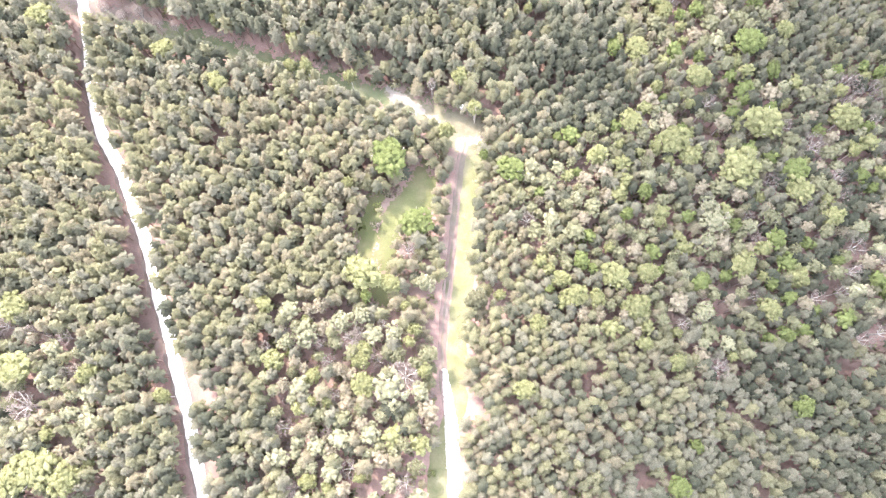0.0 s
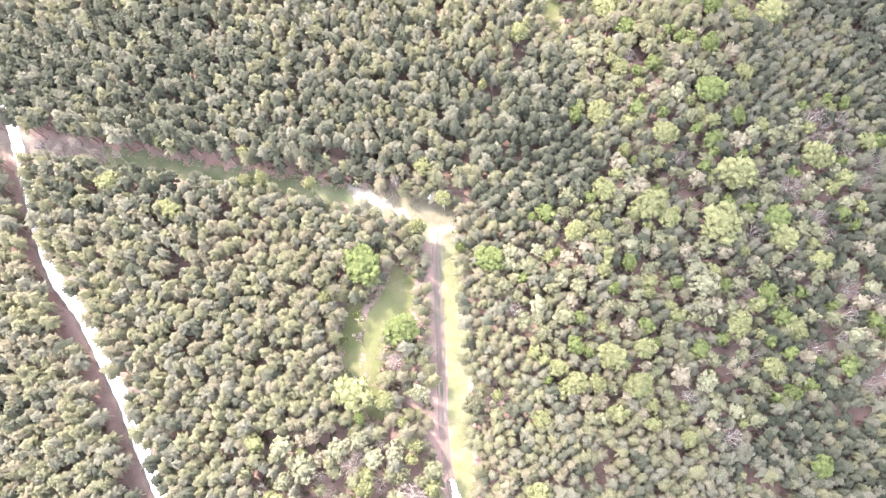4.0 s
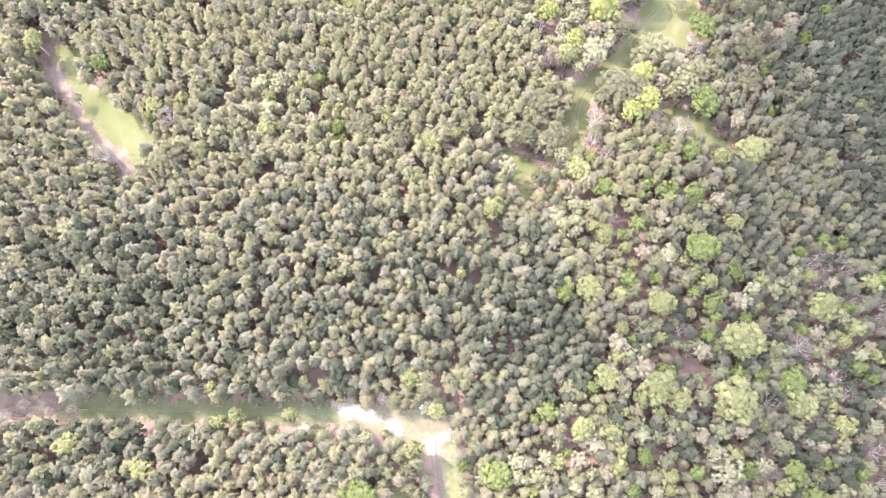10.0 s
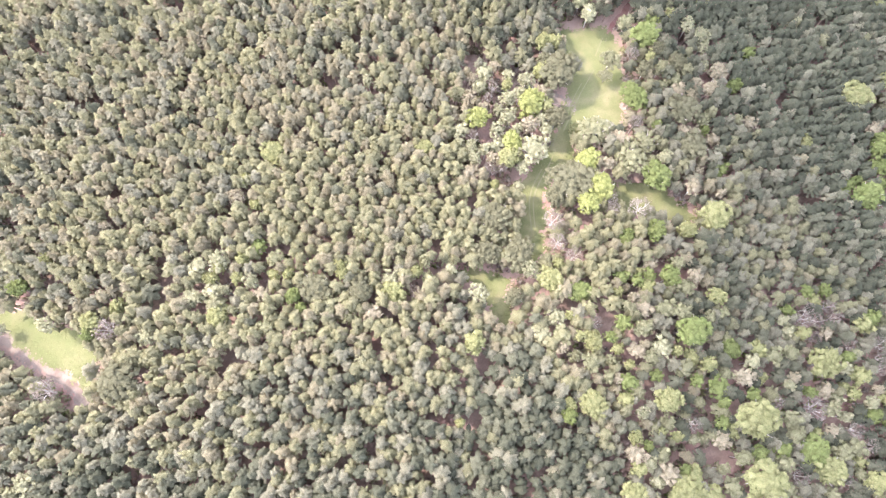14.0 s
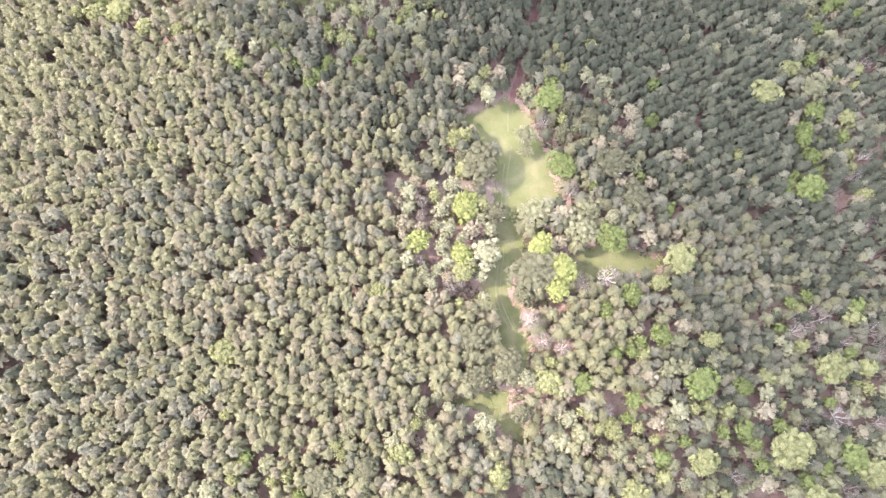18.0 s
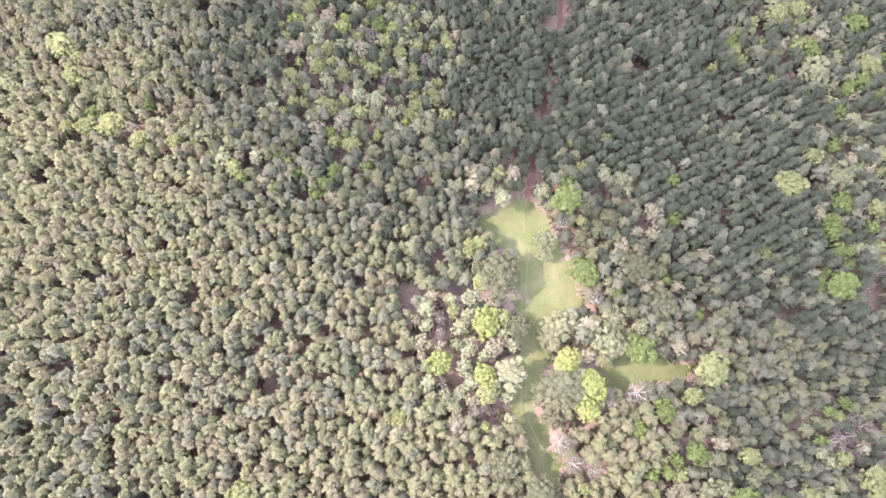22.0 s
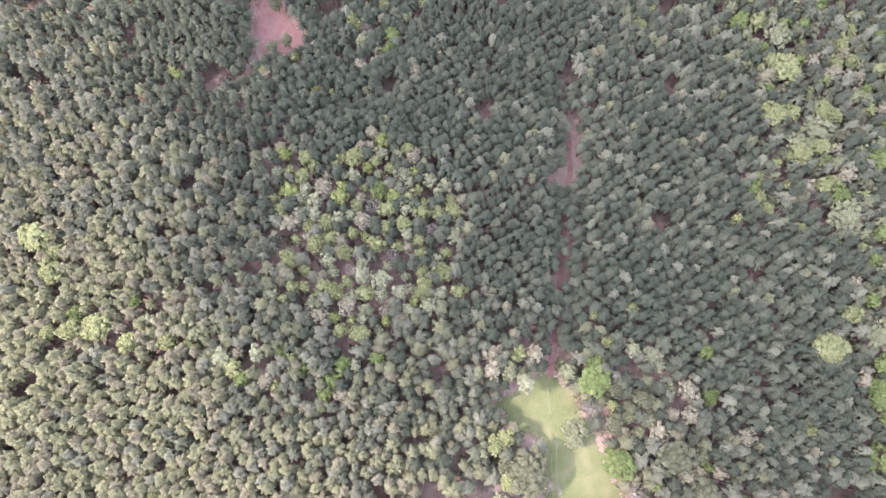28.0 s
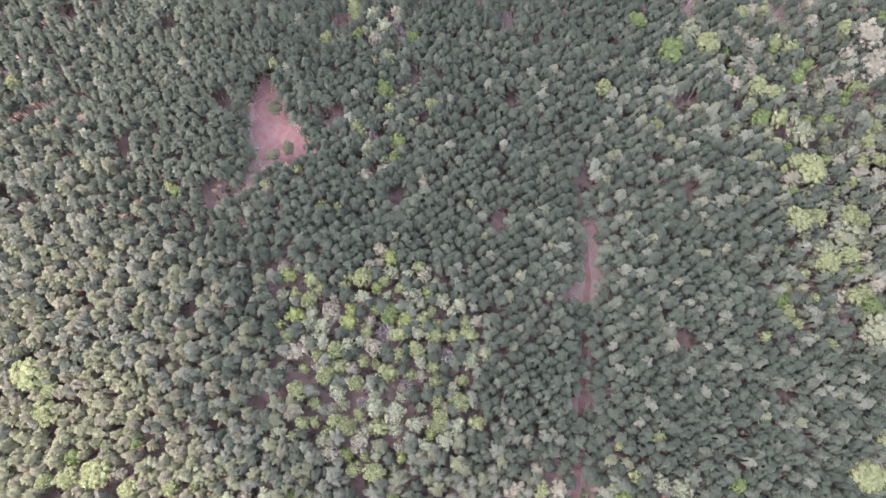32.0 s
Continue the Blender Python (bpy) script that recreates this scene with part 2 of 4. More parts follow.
NORTH_MEADOW = [(-66.3, 199), (-63.2, 196.6), (-58.6, 195), (-57.8, 190.5), (-59.8, 187.1), (-58.7, 182.1), (-55.1, 179), (-51, 173), (-45.2, 167), (-44.7, 161.2), (-49, 159.4), (-51.4, 152.4), (-52.6, 157.5), (-53.2, 161), (-58.8, 168.4), (-61.8, 174.6), (-63.7, 182.5), (-65.6, 189.1), (-67.4, 193.6)]
MEADOW_MARGIN = [(-70.5, 204), (-67.3, 204), (-64, 186), (-58.8, 170.7), (-53, 162), (-49.3, 150.8), (-54.6, 151.4), (-55.6, 160), (-61.2, 169), (-66.4, 180.2), (-69.2, 188)]
CLEARING = [(97.4, 181), (103, 178.8), (111.4, 174), (110.2, 167.2), (104.7, 157.7), (99.2, 150.6), (95, 143.6), (91.6, 148.2), (85.8, 151.4), (82.6, 149.6), (80.6, 145.6), (74.3, 144),
            (68.6, 142.3), (66.8, 136.4), (63.1, 134), (62.1, 129.4), (54.6, 126.4), (50.3, 128.6), (55.9, 135.8), (63.1, 143.8), (65.1, 148.2), (72.5, 150.2), (82.4, 156.2), (89.8, 163.4), (95.9, 168), (95.8, 173.7)]
SIDE_GLADE = [(85.5, 135), (91.8, 132.4), (96.4, 127), (98.6, 116.6), (95.4, 116), (89, 123.6), (83.6, 126.8), (82, 130.8)]
SOUTH_GLADE = [(36.8, 137.2), (43, 134.6), (49.6, 127.4), (46.5, 124.9), (43.4, 116.6), (41.4, 117.2), (41.2, 123.6), (41, 130)]
SANDY = [(-2.0, 11), (-1.0, 11), (0.6, 3), (1.6, -2.6), (2.6, -17.4), (3.6, -33), (0.2, -33), (-0.7, -17.4), (-1.4, -2.6)]
JUNCTION_GROUND = [(-17.1, 85.1), (-10.2, 82.7), (-2.9, 78.9), (10.2, 75.6), (10.1, 69.6), (4.7, 65.1), (0.7, 67.5), (-5.9, 72.4), (-16.4, 79.7)]
SAND_PATCHES = ([(-16.9, 84.8), (-12.6, 83.0), (-8.2, 79.8), (-5.6, 76.7), (-8.9, 77.0), (-11.2, 78.5), (-15.8, 81.1)],
                [(-6.5, 76.6), (-3.4, 76.9), (-2.2, 73.0), (-4.4, 71.7), (-6.3, 73.9)],
                [(1.5, 70.4), (3.3, 70.9), (9.1, 70.9), (9.0, 69.6), (6.0, 68.8), (4.0, 67.3), (2.4, 66.6), (1.2, 68.3)])
GLADE_BRUSH = [(-20, 56), (-16.5, 54), (-18.4, 45), (-19, 38), (-15.2, 33), (-14, 27), (-18, 26), (-23, 34), (-24, 45)]
RED_CLEARING = [(164.2, 299.7), (165.5, 296.8), (159.8, 288.0), (157, 283.7), (155, 277.8), (152, 274.6), (146.2, 276.8), (141, 281), (135.6, 281.4), (138.4, 284.8), (143.4, 285), (152.5, 293.8), (158, 296.6)]
SCRUB = [(81.5, 177), (86, 168), (91, 159.5), (88.5, 157.5), (82, 166), (79, 175)]
MEADOW_TRAIL = [(108.5, 171.9), (106.3, 170.4), (100, 165.8), (93, 161.8), (86.9, 157.6), (80, 153), (74.9, 149.2), (66, 143.2), (60, 133.5), (53, 128)]
PINE_TRAIL = [(110, 173), (115.5, 175.2), (119.2, 176.6), (130.4, 182), (142.4, 187), (150.4, 191.6), (160.2, 195.4), (170.9, 203), (178, 208.5)]
ROW_TRAIL = [(8, 76), (13, 86), (20, 98), (28, 108), (36, 117), (43, 123)]
OPEN_LINES = (([(x + 0.75, y) for x, y in ROAD], 2.1), (TRACK, 1.8), (VERGE, 1.3), (RIDE, 2.5), (PINE_TRAIL[:4], 0.85), (PINE_TRAIL[3:7], 0.1), (PINE_TRAIL[6:8], 1.1), (PINE_TRAIL[7:], 0.1), (ROW_TRAIL, 0.3))
OPEN_AREAS = (SAND_PATCH, GLADE, NORTH_MEADOW, CLEARING, SIDE_GLADE, SOUTH_GLADE, RED_CLEARING, SCRUB, MEADOW_MARGIN, GLADE_BRUSH)
# mixed hardwood among the pines: outline and share of hardwood
MIXED = (
    ([(22, 66), (46, 78), (112, 90), (104, 18), (60, 12), (27, 21), (15, 50)], 0.5),
    ([(44, 113), (58, 116), (88, 113), (86, 88), (120, 74), (94, 42), (56, 72), (54, 98)], 0.45),
    ([(-46, 28), (-27, 26), (-5, 18), (-4, -18), (-34, -20), (-45, 12)], 0.72),
    ([(124, 262), (127, 249), (141, 244), (136, 224), (141, 212), (122, 210), (114, 200), (103, 212), (86, 212), (95, 226), (86, 240), (105, 246), (112, 256)], 0.74),
    ([(202, 161), (224, 129), (160, 98), (132, 80), (130, 104), (168, 124), (181, 148)], 0.36),
    ([(-110, 34), (-98, 24), (-78, 13), (-80, -20), (-104, -20)], 0.6),
    ([(62, 286), (73, 265), (81, 231), (90, 212), (80, 212), (70, 232), (62, 262), (52, 282)], 0.4),
    ([(246, 201), (270, 163), (225, 130), (171, 148), (202, 165), (217, 185)], 0.46),
    ([(193, 288), (201, 275), (168, 251), (148, 255), (151, 264), (175, 270)], 0.35),
    ([(-15.5, 173), (-1.5, 167), (14, 153.7), (37.5, 138.6), (38.3, 130.4), (18, 135), (-9.8, 144.2), (-20, 159.4)], 0.34),
    ([(73, 180), (83, 169), (80, 154), (63, 144), (53, 154), (58, 171)], 1.0),
    ([(98, 182), (112, 192), (122, 172), (119, 142), (106, 118), (99, 114), (101, 150), (113, 172)], 0.36),
    ([(82, 154), (93, 145), (79, 125), (66, 128), (68, 142)], 0.5))
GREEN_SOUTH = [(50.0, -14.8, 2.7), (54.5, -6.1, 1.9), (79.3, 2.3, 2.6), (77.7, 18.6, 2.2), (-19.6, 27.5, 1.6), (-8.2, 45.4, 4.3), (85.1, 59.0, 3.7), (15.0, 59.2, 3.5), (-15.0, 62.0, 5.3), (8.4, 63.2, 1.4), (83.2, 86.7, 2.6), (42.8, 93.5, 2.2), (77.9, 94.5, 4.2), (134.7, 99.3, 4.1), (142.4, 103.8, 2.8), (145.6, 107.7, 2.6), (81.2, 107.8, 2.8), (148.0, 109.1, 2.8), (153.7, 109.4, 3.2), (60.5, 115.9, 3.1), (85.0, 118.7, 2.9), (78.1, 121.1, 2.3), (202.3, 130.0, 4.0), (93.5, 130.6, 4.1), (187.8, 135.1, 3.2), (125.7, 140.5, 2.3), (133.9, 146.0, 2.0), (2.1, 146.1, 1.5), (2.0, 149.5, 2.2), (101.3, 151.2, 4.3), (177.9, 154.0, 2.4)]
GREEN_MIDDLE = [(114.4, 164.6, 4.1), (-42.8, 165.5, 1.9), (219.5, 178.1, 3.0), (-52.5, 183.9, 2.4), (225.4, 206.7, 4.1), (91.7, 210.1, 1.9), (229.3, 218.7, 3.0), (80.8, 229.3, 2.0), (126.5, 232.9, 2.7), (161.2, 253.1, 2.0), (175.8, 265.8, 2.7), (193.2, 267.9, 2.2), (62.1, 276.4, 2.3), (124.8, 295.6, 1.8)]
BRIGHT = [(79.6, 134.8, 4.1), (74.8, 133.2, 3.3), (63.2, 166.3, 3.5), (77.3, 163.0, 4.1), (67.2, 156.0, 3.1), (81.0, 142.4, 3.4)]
# x 180 to 203: olive instead of pale, shade put into the leaf colour
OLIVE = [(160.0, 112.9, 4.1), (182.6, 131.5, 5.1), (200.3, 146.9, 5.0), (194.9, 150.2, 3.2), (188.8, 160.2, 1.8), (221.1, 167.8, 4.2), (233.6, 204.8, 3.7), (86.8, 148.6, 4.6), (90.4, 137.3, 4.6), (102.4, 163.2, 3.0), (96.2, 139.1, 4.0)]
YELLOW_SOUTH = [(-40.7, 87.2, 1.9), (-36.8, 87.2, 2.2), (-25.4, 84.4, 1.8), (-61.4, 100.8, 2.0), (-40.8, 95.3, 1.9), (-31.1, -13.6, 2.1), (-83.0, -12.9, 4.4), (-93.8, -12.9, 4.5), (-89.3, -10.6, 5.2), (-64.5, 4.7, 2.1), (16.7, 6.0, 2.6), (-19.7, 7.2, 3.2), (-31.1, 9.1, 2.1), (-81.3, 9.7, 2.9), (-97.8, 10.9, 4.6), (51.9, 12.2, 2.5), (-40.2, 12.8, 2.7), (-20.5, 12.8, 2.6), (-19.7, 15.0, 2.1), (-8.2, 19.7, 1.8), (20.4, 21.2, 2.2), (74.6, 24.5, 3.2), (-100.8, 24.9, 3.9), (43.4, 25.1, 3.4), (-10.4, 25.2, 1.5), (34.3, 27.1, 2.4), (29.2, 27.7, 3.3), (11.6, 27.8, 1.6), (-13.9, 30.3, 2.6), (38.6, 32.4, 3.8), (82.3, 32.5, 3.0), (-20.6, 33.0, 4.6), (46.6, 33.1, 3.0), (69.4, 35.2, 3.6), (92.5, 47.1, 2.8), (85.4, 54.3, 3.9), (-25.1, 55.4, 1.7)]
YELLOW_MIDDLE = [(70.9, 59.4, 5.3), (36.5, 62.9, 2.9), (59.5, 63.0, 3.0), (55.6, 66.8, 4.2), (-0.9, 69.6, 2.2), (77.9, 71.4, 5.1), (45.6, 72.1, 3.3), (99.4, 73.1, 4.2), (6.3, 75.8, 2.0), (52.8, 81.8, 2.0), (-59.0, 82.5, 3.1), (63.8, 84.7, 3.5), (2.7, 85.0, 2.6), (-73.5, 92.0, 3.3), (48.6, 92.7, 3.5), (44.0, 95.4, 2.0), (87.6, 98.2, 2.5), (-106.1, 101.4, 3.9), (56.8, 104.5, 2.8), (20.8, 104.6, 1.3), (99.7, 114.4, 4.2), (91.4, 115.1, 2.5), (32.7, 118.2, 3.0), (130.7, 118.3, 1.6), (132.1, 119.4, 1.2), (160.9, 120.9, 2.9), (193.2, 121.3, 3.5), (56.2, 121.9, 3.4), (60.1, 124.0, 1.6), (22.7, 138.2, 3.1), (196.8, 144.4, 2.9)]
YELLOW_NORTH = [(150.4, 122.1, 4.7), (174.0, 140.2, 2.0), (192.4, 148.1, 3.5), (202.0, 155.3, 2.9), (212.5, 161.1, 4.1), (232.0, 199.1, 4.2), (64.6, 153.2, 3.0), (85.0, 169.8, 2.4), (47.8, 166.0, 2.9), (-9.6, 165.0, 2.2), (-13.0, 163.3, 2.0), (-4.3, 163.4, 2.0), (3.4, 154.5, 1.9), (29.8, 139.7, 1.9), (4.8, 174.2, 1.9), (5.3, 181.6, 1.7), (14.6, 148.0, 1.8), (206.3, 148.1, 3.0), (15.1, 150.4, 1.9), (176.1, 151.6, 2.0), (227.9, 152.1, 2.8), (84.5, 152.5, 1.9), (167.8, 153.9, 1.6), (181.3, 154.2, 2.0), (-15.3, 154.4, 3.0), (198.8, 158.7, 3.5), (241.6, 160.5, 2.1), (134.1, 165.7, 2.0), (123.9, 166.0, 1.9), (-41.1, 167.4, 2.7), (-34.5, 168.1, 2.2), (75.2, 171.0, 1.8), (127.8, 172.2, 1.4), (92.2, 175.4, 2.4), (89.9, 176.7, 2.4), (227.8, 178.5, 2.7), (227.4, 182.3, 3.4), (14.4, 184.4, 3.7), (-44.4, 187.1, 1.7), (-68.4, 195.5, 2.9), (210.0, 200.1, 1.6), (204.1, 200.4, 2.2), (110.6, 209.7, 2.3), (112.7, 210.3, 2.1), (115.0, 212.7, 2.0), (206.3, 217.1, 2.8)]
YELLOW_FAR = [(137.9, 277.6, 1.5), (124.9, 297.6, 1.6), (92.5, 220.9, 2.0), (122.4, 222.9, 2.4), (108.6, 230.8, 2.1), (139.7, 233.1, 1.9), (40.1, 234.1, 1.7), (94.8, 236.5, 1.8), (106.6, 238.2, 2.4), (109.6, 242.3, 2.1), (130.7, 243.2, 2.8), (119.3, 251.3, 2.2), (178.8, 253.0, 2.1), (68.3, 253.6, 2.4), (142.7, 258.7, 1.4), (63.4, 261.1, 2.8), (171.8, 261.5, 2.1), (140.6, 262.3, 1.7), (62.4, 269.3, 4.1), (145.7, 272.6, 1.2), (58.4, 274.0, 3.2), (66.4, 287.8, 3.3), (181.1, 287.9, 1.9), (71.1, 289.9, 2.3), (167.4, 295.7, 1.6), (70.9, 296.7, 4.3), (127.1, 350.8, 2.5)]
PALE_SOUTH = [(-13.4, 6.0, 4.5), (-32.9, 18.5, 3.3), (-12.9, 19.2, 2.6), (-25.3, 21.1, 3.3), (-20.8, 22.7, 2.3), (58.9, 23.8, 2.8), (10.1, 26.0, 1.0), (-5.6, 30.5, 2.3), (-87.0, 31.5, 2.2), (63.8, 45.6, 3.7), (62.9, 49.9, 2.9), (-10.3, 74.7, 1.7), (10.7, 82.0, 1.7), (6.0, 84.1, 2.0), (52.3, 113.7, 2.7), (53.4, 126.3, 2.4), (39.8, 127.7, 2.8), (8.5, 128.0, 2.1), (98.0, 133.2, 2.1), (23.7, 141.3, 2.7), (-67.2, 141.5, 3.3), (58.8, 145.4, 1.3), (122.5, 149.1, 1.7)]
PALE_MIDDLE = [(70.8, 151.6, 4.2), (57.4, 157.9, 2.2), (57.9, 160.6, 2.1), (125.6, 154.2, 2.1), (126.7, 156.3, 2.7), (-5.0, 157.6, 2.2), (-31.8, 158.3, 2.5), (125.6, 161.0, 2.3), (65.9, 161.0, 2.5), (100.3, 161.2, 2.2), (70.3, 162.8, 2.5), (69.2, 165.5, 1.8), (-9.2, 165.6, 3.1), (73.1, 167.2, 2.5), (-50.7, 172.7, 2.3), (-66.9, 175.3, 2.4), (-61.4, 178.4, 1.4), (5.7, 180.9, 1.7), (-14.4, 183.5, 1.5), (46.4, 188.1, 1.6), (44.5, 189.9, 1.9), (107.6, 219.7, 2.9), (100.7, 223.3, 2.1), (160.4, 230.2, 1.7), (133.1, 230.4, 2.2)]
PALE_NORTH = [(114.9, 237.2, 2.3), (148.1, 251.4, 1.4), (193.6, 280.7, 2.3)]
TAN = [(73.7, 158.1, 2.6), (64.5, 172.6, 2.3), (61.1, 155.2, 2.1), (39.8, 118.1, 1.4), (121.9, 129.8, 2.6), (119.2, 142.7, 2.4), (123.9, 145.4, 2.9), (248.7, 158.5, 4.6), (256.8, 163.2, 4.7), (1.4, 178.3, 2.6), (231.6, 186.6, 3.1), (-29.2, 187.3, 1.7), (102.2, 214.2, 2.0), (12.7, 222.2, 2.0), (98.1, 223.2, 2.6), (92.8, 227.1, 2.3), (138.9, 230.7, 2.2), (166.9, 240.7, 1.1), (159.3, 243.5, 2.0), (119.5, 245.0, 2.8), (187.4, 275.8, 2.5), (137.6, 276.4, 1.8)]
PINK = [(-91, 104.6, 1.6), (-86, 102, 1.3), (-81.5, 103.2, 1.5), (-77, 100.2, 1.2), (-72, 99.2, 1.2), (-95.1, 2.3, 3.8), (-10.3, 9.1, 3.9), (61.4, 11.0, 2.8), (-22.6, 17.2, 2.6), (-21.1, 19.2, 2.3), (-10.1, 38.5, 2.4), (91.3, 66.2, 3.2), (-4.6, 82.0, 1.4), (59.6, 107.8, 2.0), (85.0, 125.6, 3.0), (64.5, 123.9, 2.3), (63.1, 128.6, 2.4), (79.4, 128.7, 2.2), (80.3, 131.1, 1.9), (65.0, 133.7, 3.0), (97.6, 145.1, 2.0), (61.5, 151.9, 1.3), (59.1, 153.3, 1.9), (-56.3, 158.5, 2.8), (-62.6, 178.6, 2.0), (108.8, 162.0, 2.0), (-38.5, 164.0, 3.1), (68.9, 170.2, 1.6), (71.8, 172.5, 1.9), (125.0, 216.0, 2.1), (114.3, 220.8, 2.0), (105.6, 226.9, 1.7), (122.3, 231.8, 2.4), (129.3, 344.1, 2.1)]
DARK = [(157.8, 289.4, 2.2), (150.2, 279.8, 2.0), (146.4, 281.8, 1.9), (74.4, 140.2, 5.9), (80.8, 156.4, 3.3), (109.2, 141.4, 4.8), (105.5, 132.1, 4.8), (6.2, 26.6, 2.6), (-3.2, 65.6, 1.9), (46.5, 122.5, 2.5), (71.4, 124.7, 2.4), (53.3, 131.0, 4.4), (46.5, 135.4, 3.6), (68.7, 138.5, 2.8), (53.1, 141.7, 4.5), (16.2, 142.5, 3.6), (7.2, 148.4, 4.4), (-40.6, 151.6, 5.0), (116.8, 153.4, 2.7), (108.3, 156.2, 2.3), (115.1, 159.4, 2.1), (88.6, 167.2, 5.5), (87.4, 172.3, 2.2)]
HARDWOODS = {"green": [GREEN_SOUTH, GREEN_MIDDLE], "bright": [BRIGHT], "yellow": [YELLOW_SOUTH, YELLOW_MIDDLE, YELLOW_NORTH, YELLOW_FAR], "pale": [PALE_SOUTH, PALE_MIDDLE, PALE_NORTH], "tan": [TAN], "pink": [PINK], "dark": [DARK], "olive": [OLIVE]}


# ---- ground ----
xs = np.concatenate(([-4200, -2200, -1000, -500, -300], np.arange(-220, 361, 4.0), [440, 640, 1100, 2300, 4300]))
ys = np.concatenate(([-4200, -2200, -1000, -450, -200], np.arange(-110, 461, 4.0), [540, 700, 1200, 2400, 4400]))
gx, gy = np.meshgrid(xs, ys)
idx = np.arange(gx.size).reshape(gx.shape)
quads = np.stack((idx[:-1, :-1], idx[:-1, 1:], idx[1:, 1:], idx[1:, :-1]), -1).reshape(-1, 4)
ground = new("ground", raw_mesh("ground", np.stack((gx, gy, gz(gx, gy)), -1).reshape(-1, 3), None, [LITTER], quads=quads))
tagged(ground, "forest floor of reddish-brown pine litter and pale dirt", "ground", kind="structure")


def sheet(name, poly, lift, material, label, category, cell=0.4, ragged=1.3):
    """A patch of ground cover that frays and thins out towards its outline, laid on the ground."""
    p = np.asarray(poly, float)
    ax = np.arange(p[:, 0].min() - 3, p[:, 0].max() + 3, cell)
    ay = np.arange(p[:, 1].min() - 3, p[:, 1].max() + 3, cell)
    px, py = np.meshgrid(ax, ay)
    d = off_line(px, py, ring(poly)) * np.where(inside(px, py, poly), 1, -1)
    d += ragged * (np.sin(px * 1.1 + 1.7 * np.sin(py * 0.7)) * 0.3 + np.sin(py * 1.3 + 1.9 * np.sin(px * 0.9)) * 0.3 + np.sin(px * 2.9 - py * 2.3) * 0.2)
    keep = (d + rng.uniform(-1, 1, d.shape) * 0.4 * ragged > 0)[:-1, :-1]
    ids = np.arange(px.size).reshape(px.shape)
    q = np.stack((ids[:-1, :-1], ids[:-1, 1:], ids[1:, 1:], ids[1:, :-1]), -1)[keep]
    used, q2 = np.unique(q, return_inverse=True)
    v = np.stack((px, py, gz(px, py) + lift), -1).reshape(-1, 3)[used]
    v[:, :2] += rng.uniform(-1, 1, (len(v), 2)) * cell * 0.32
    ob = new(name, raw_mesh(name, v, None, [material], quads=q2.reshape(-1, 4)))
    return tagged(ob, label, category, kind="structure")


def ribbon(name, line, profile, material, label, category, wobble=0.25, skip=None):
    """A band along a line: profile gives offsets across and heights above the ground."""
    p = smooth(line, 0.9)
    d = np.gradient(p, axis=0)
    d /= np.linalg.norm(d, axis=1)[:, None]
    side = np.stack((d[:, 1], -d[:, 0]), -1)
    s = np.arange(len(p)) * 0.9
    rows = []
    for o, h in profile:
        edge = o + wobble * np.sign(o) * (np.sin(s * 0.31 + o) * 0.5 + np.sin(s * 0.83 + 2 * o) * 0.35 + np.sin(s * 1.9 + o * 5) * 0.3)
        q = p + side * edge[:, None]
        rows.append(np.column_stack((q, gz(q[:, 0], q[:, 1]) + h)))
    v = np.stack(rows, 1)
    ids = np.arange(v.shape[0] * v.shape[1]).reshape(v.shape[:2])
    q = np.stack((ids[:-1, :-1], ids[:-1, 1:], ids[1:, 1:], ids[1:, :-1]), -1)
    if skip is not None:
        q = q[~skip(s[:-1])]
    ob = new(name, raw_mesh(name, v.reshape(-1, 3), None, [material], quads=q.reshape(-1, 4)))
    return tagged(ob, label, category, kind="structure")


ribbon("road_shoulder", ROAD, [(-2.3, 0.02), (-1.4, 0.05), (0, 0.05), (1.4, 0.05), (2.1, 0.02)], PINK_DIRT, "pinkish dirt shoulder of the gravel road", "road shoulder", 0.5)
ribbon("road", ROAD, [(-1.45, 0.06), (-1.0, 0.12), (-0.7, 0.09), (-0.3, 0.14), (0.3, 0.14), (0.7, 0.09), (1.0, 0.12), (1.45, 0.06)], GRAVEL, "narrow white gravel road through the pines", "road", 0.3)
def band(line, left, right):
    """The outline of a strip along a line."""
    p = smooth(line, 4.0)
    d = np.gradient(p, axis=0)
    side = np.stack((d[:, 1], -d[:, 0]), -1) / np.linalg.norm(d, axis=1)[:, None]
    return [tuple(q) for q in p + side * left] + [tuple(q) for q in (p + side * right)[::-1]]


sheet("ride_floor", band(RIDE[:4], -2.7, 2.9), 0.03, PINK_DIRT, "pinkish-brown bare strip under the power line", "ride", 0.45)
sheet("ride_grass", band([(-78, 101.6)] + RIDE[3:], -2.7, 2.9), 0.05, SHADE_GRASS, "shaded rough grass strip under the power line", "grass strip", 0.4, 2.2)
sheet("junction_ground", JUNCTION_GROUND, 0.07, DRY, "dry tan grass and dirt at the track junction", "ground")
for patch in SAND_PATCHES:
    sheet("sand_patch", patch, 0.09, SAND, "bleached bare sand at the track junction", "sand", 0.3, 0.7)
ribbon("verge", VERGE, [(-2.4, 0.03), (-1.0, 0.06), (1.0, 0.06), (2.4, 0.03)], VERGE_GRASS, "mown yellow-green grass verge beside the track", "grass verge", 0.35)
ribbon("track", TRACK, [(-1.0, 0.08), (-0.65, 0.05), (-0.3, 0.1), (0.3, 0.1), (0.65, 0.05), (1.0, 0.08)], TRACK_DIRT, "dusty two-rut dirt track", "track", 0.25)
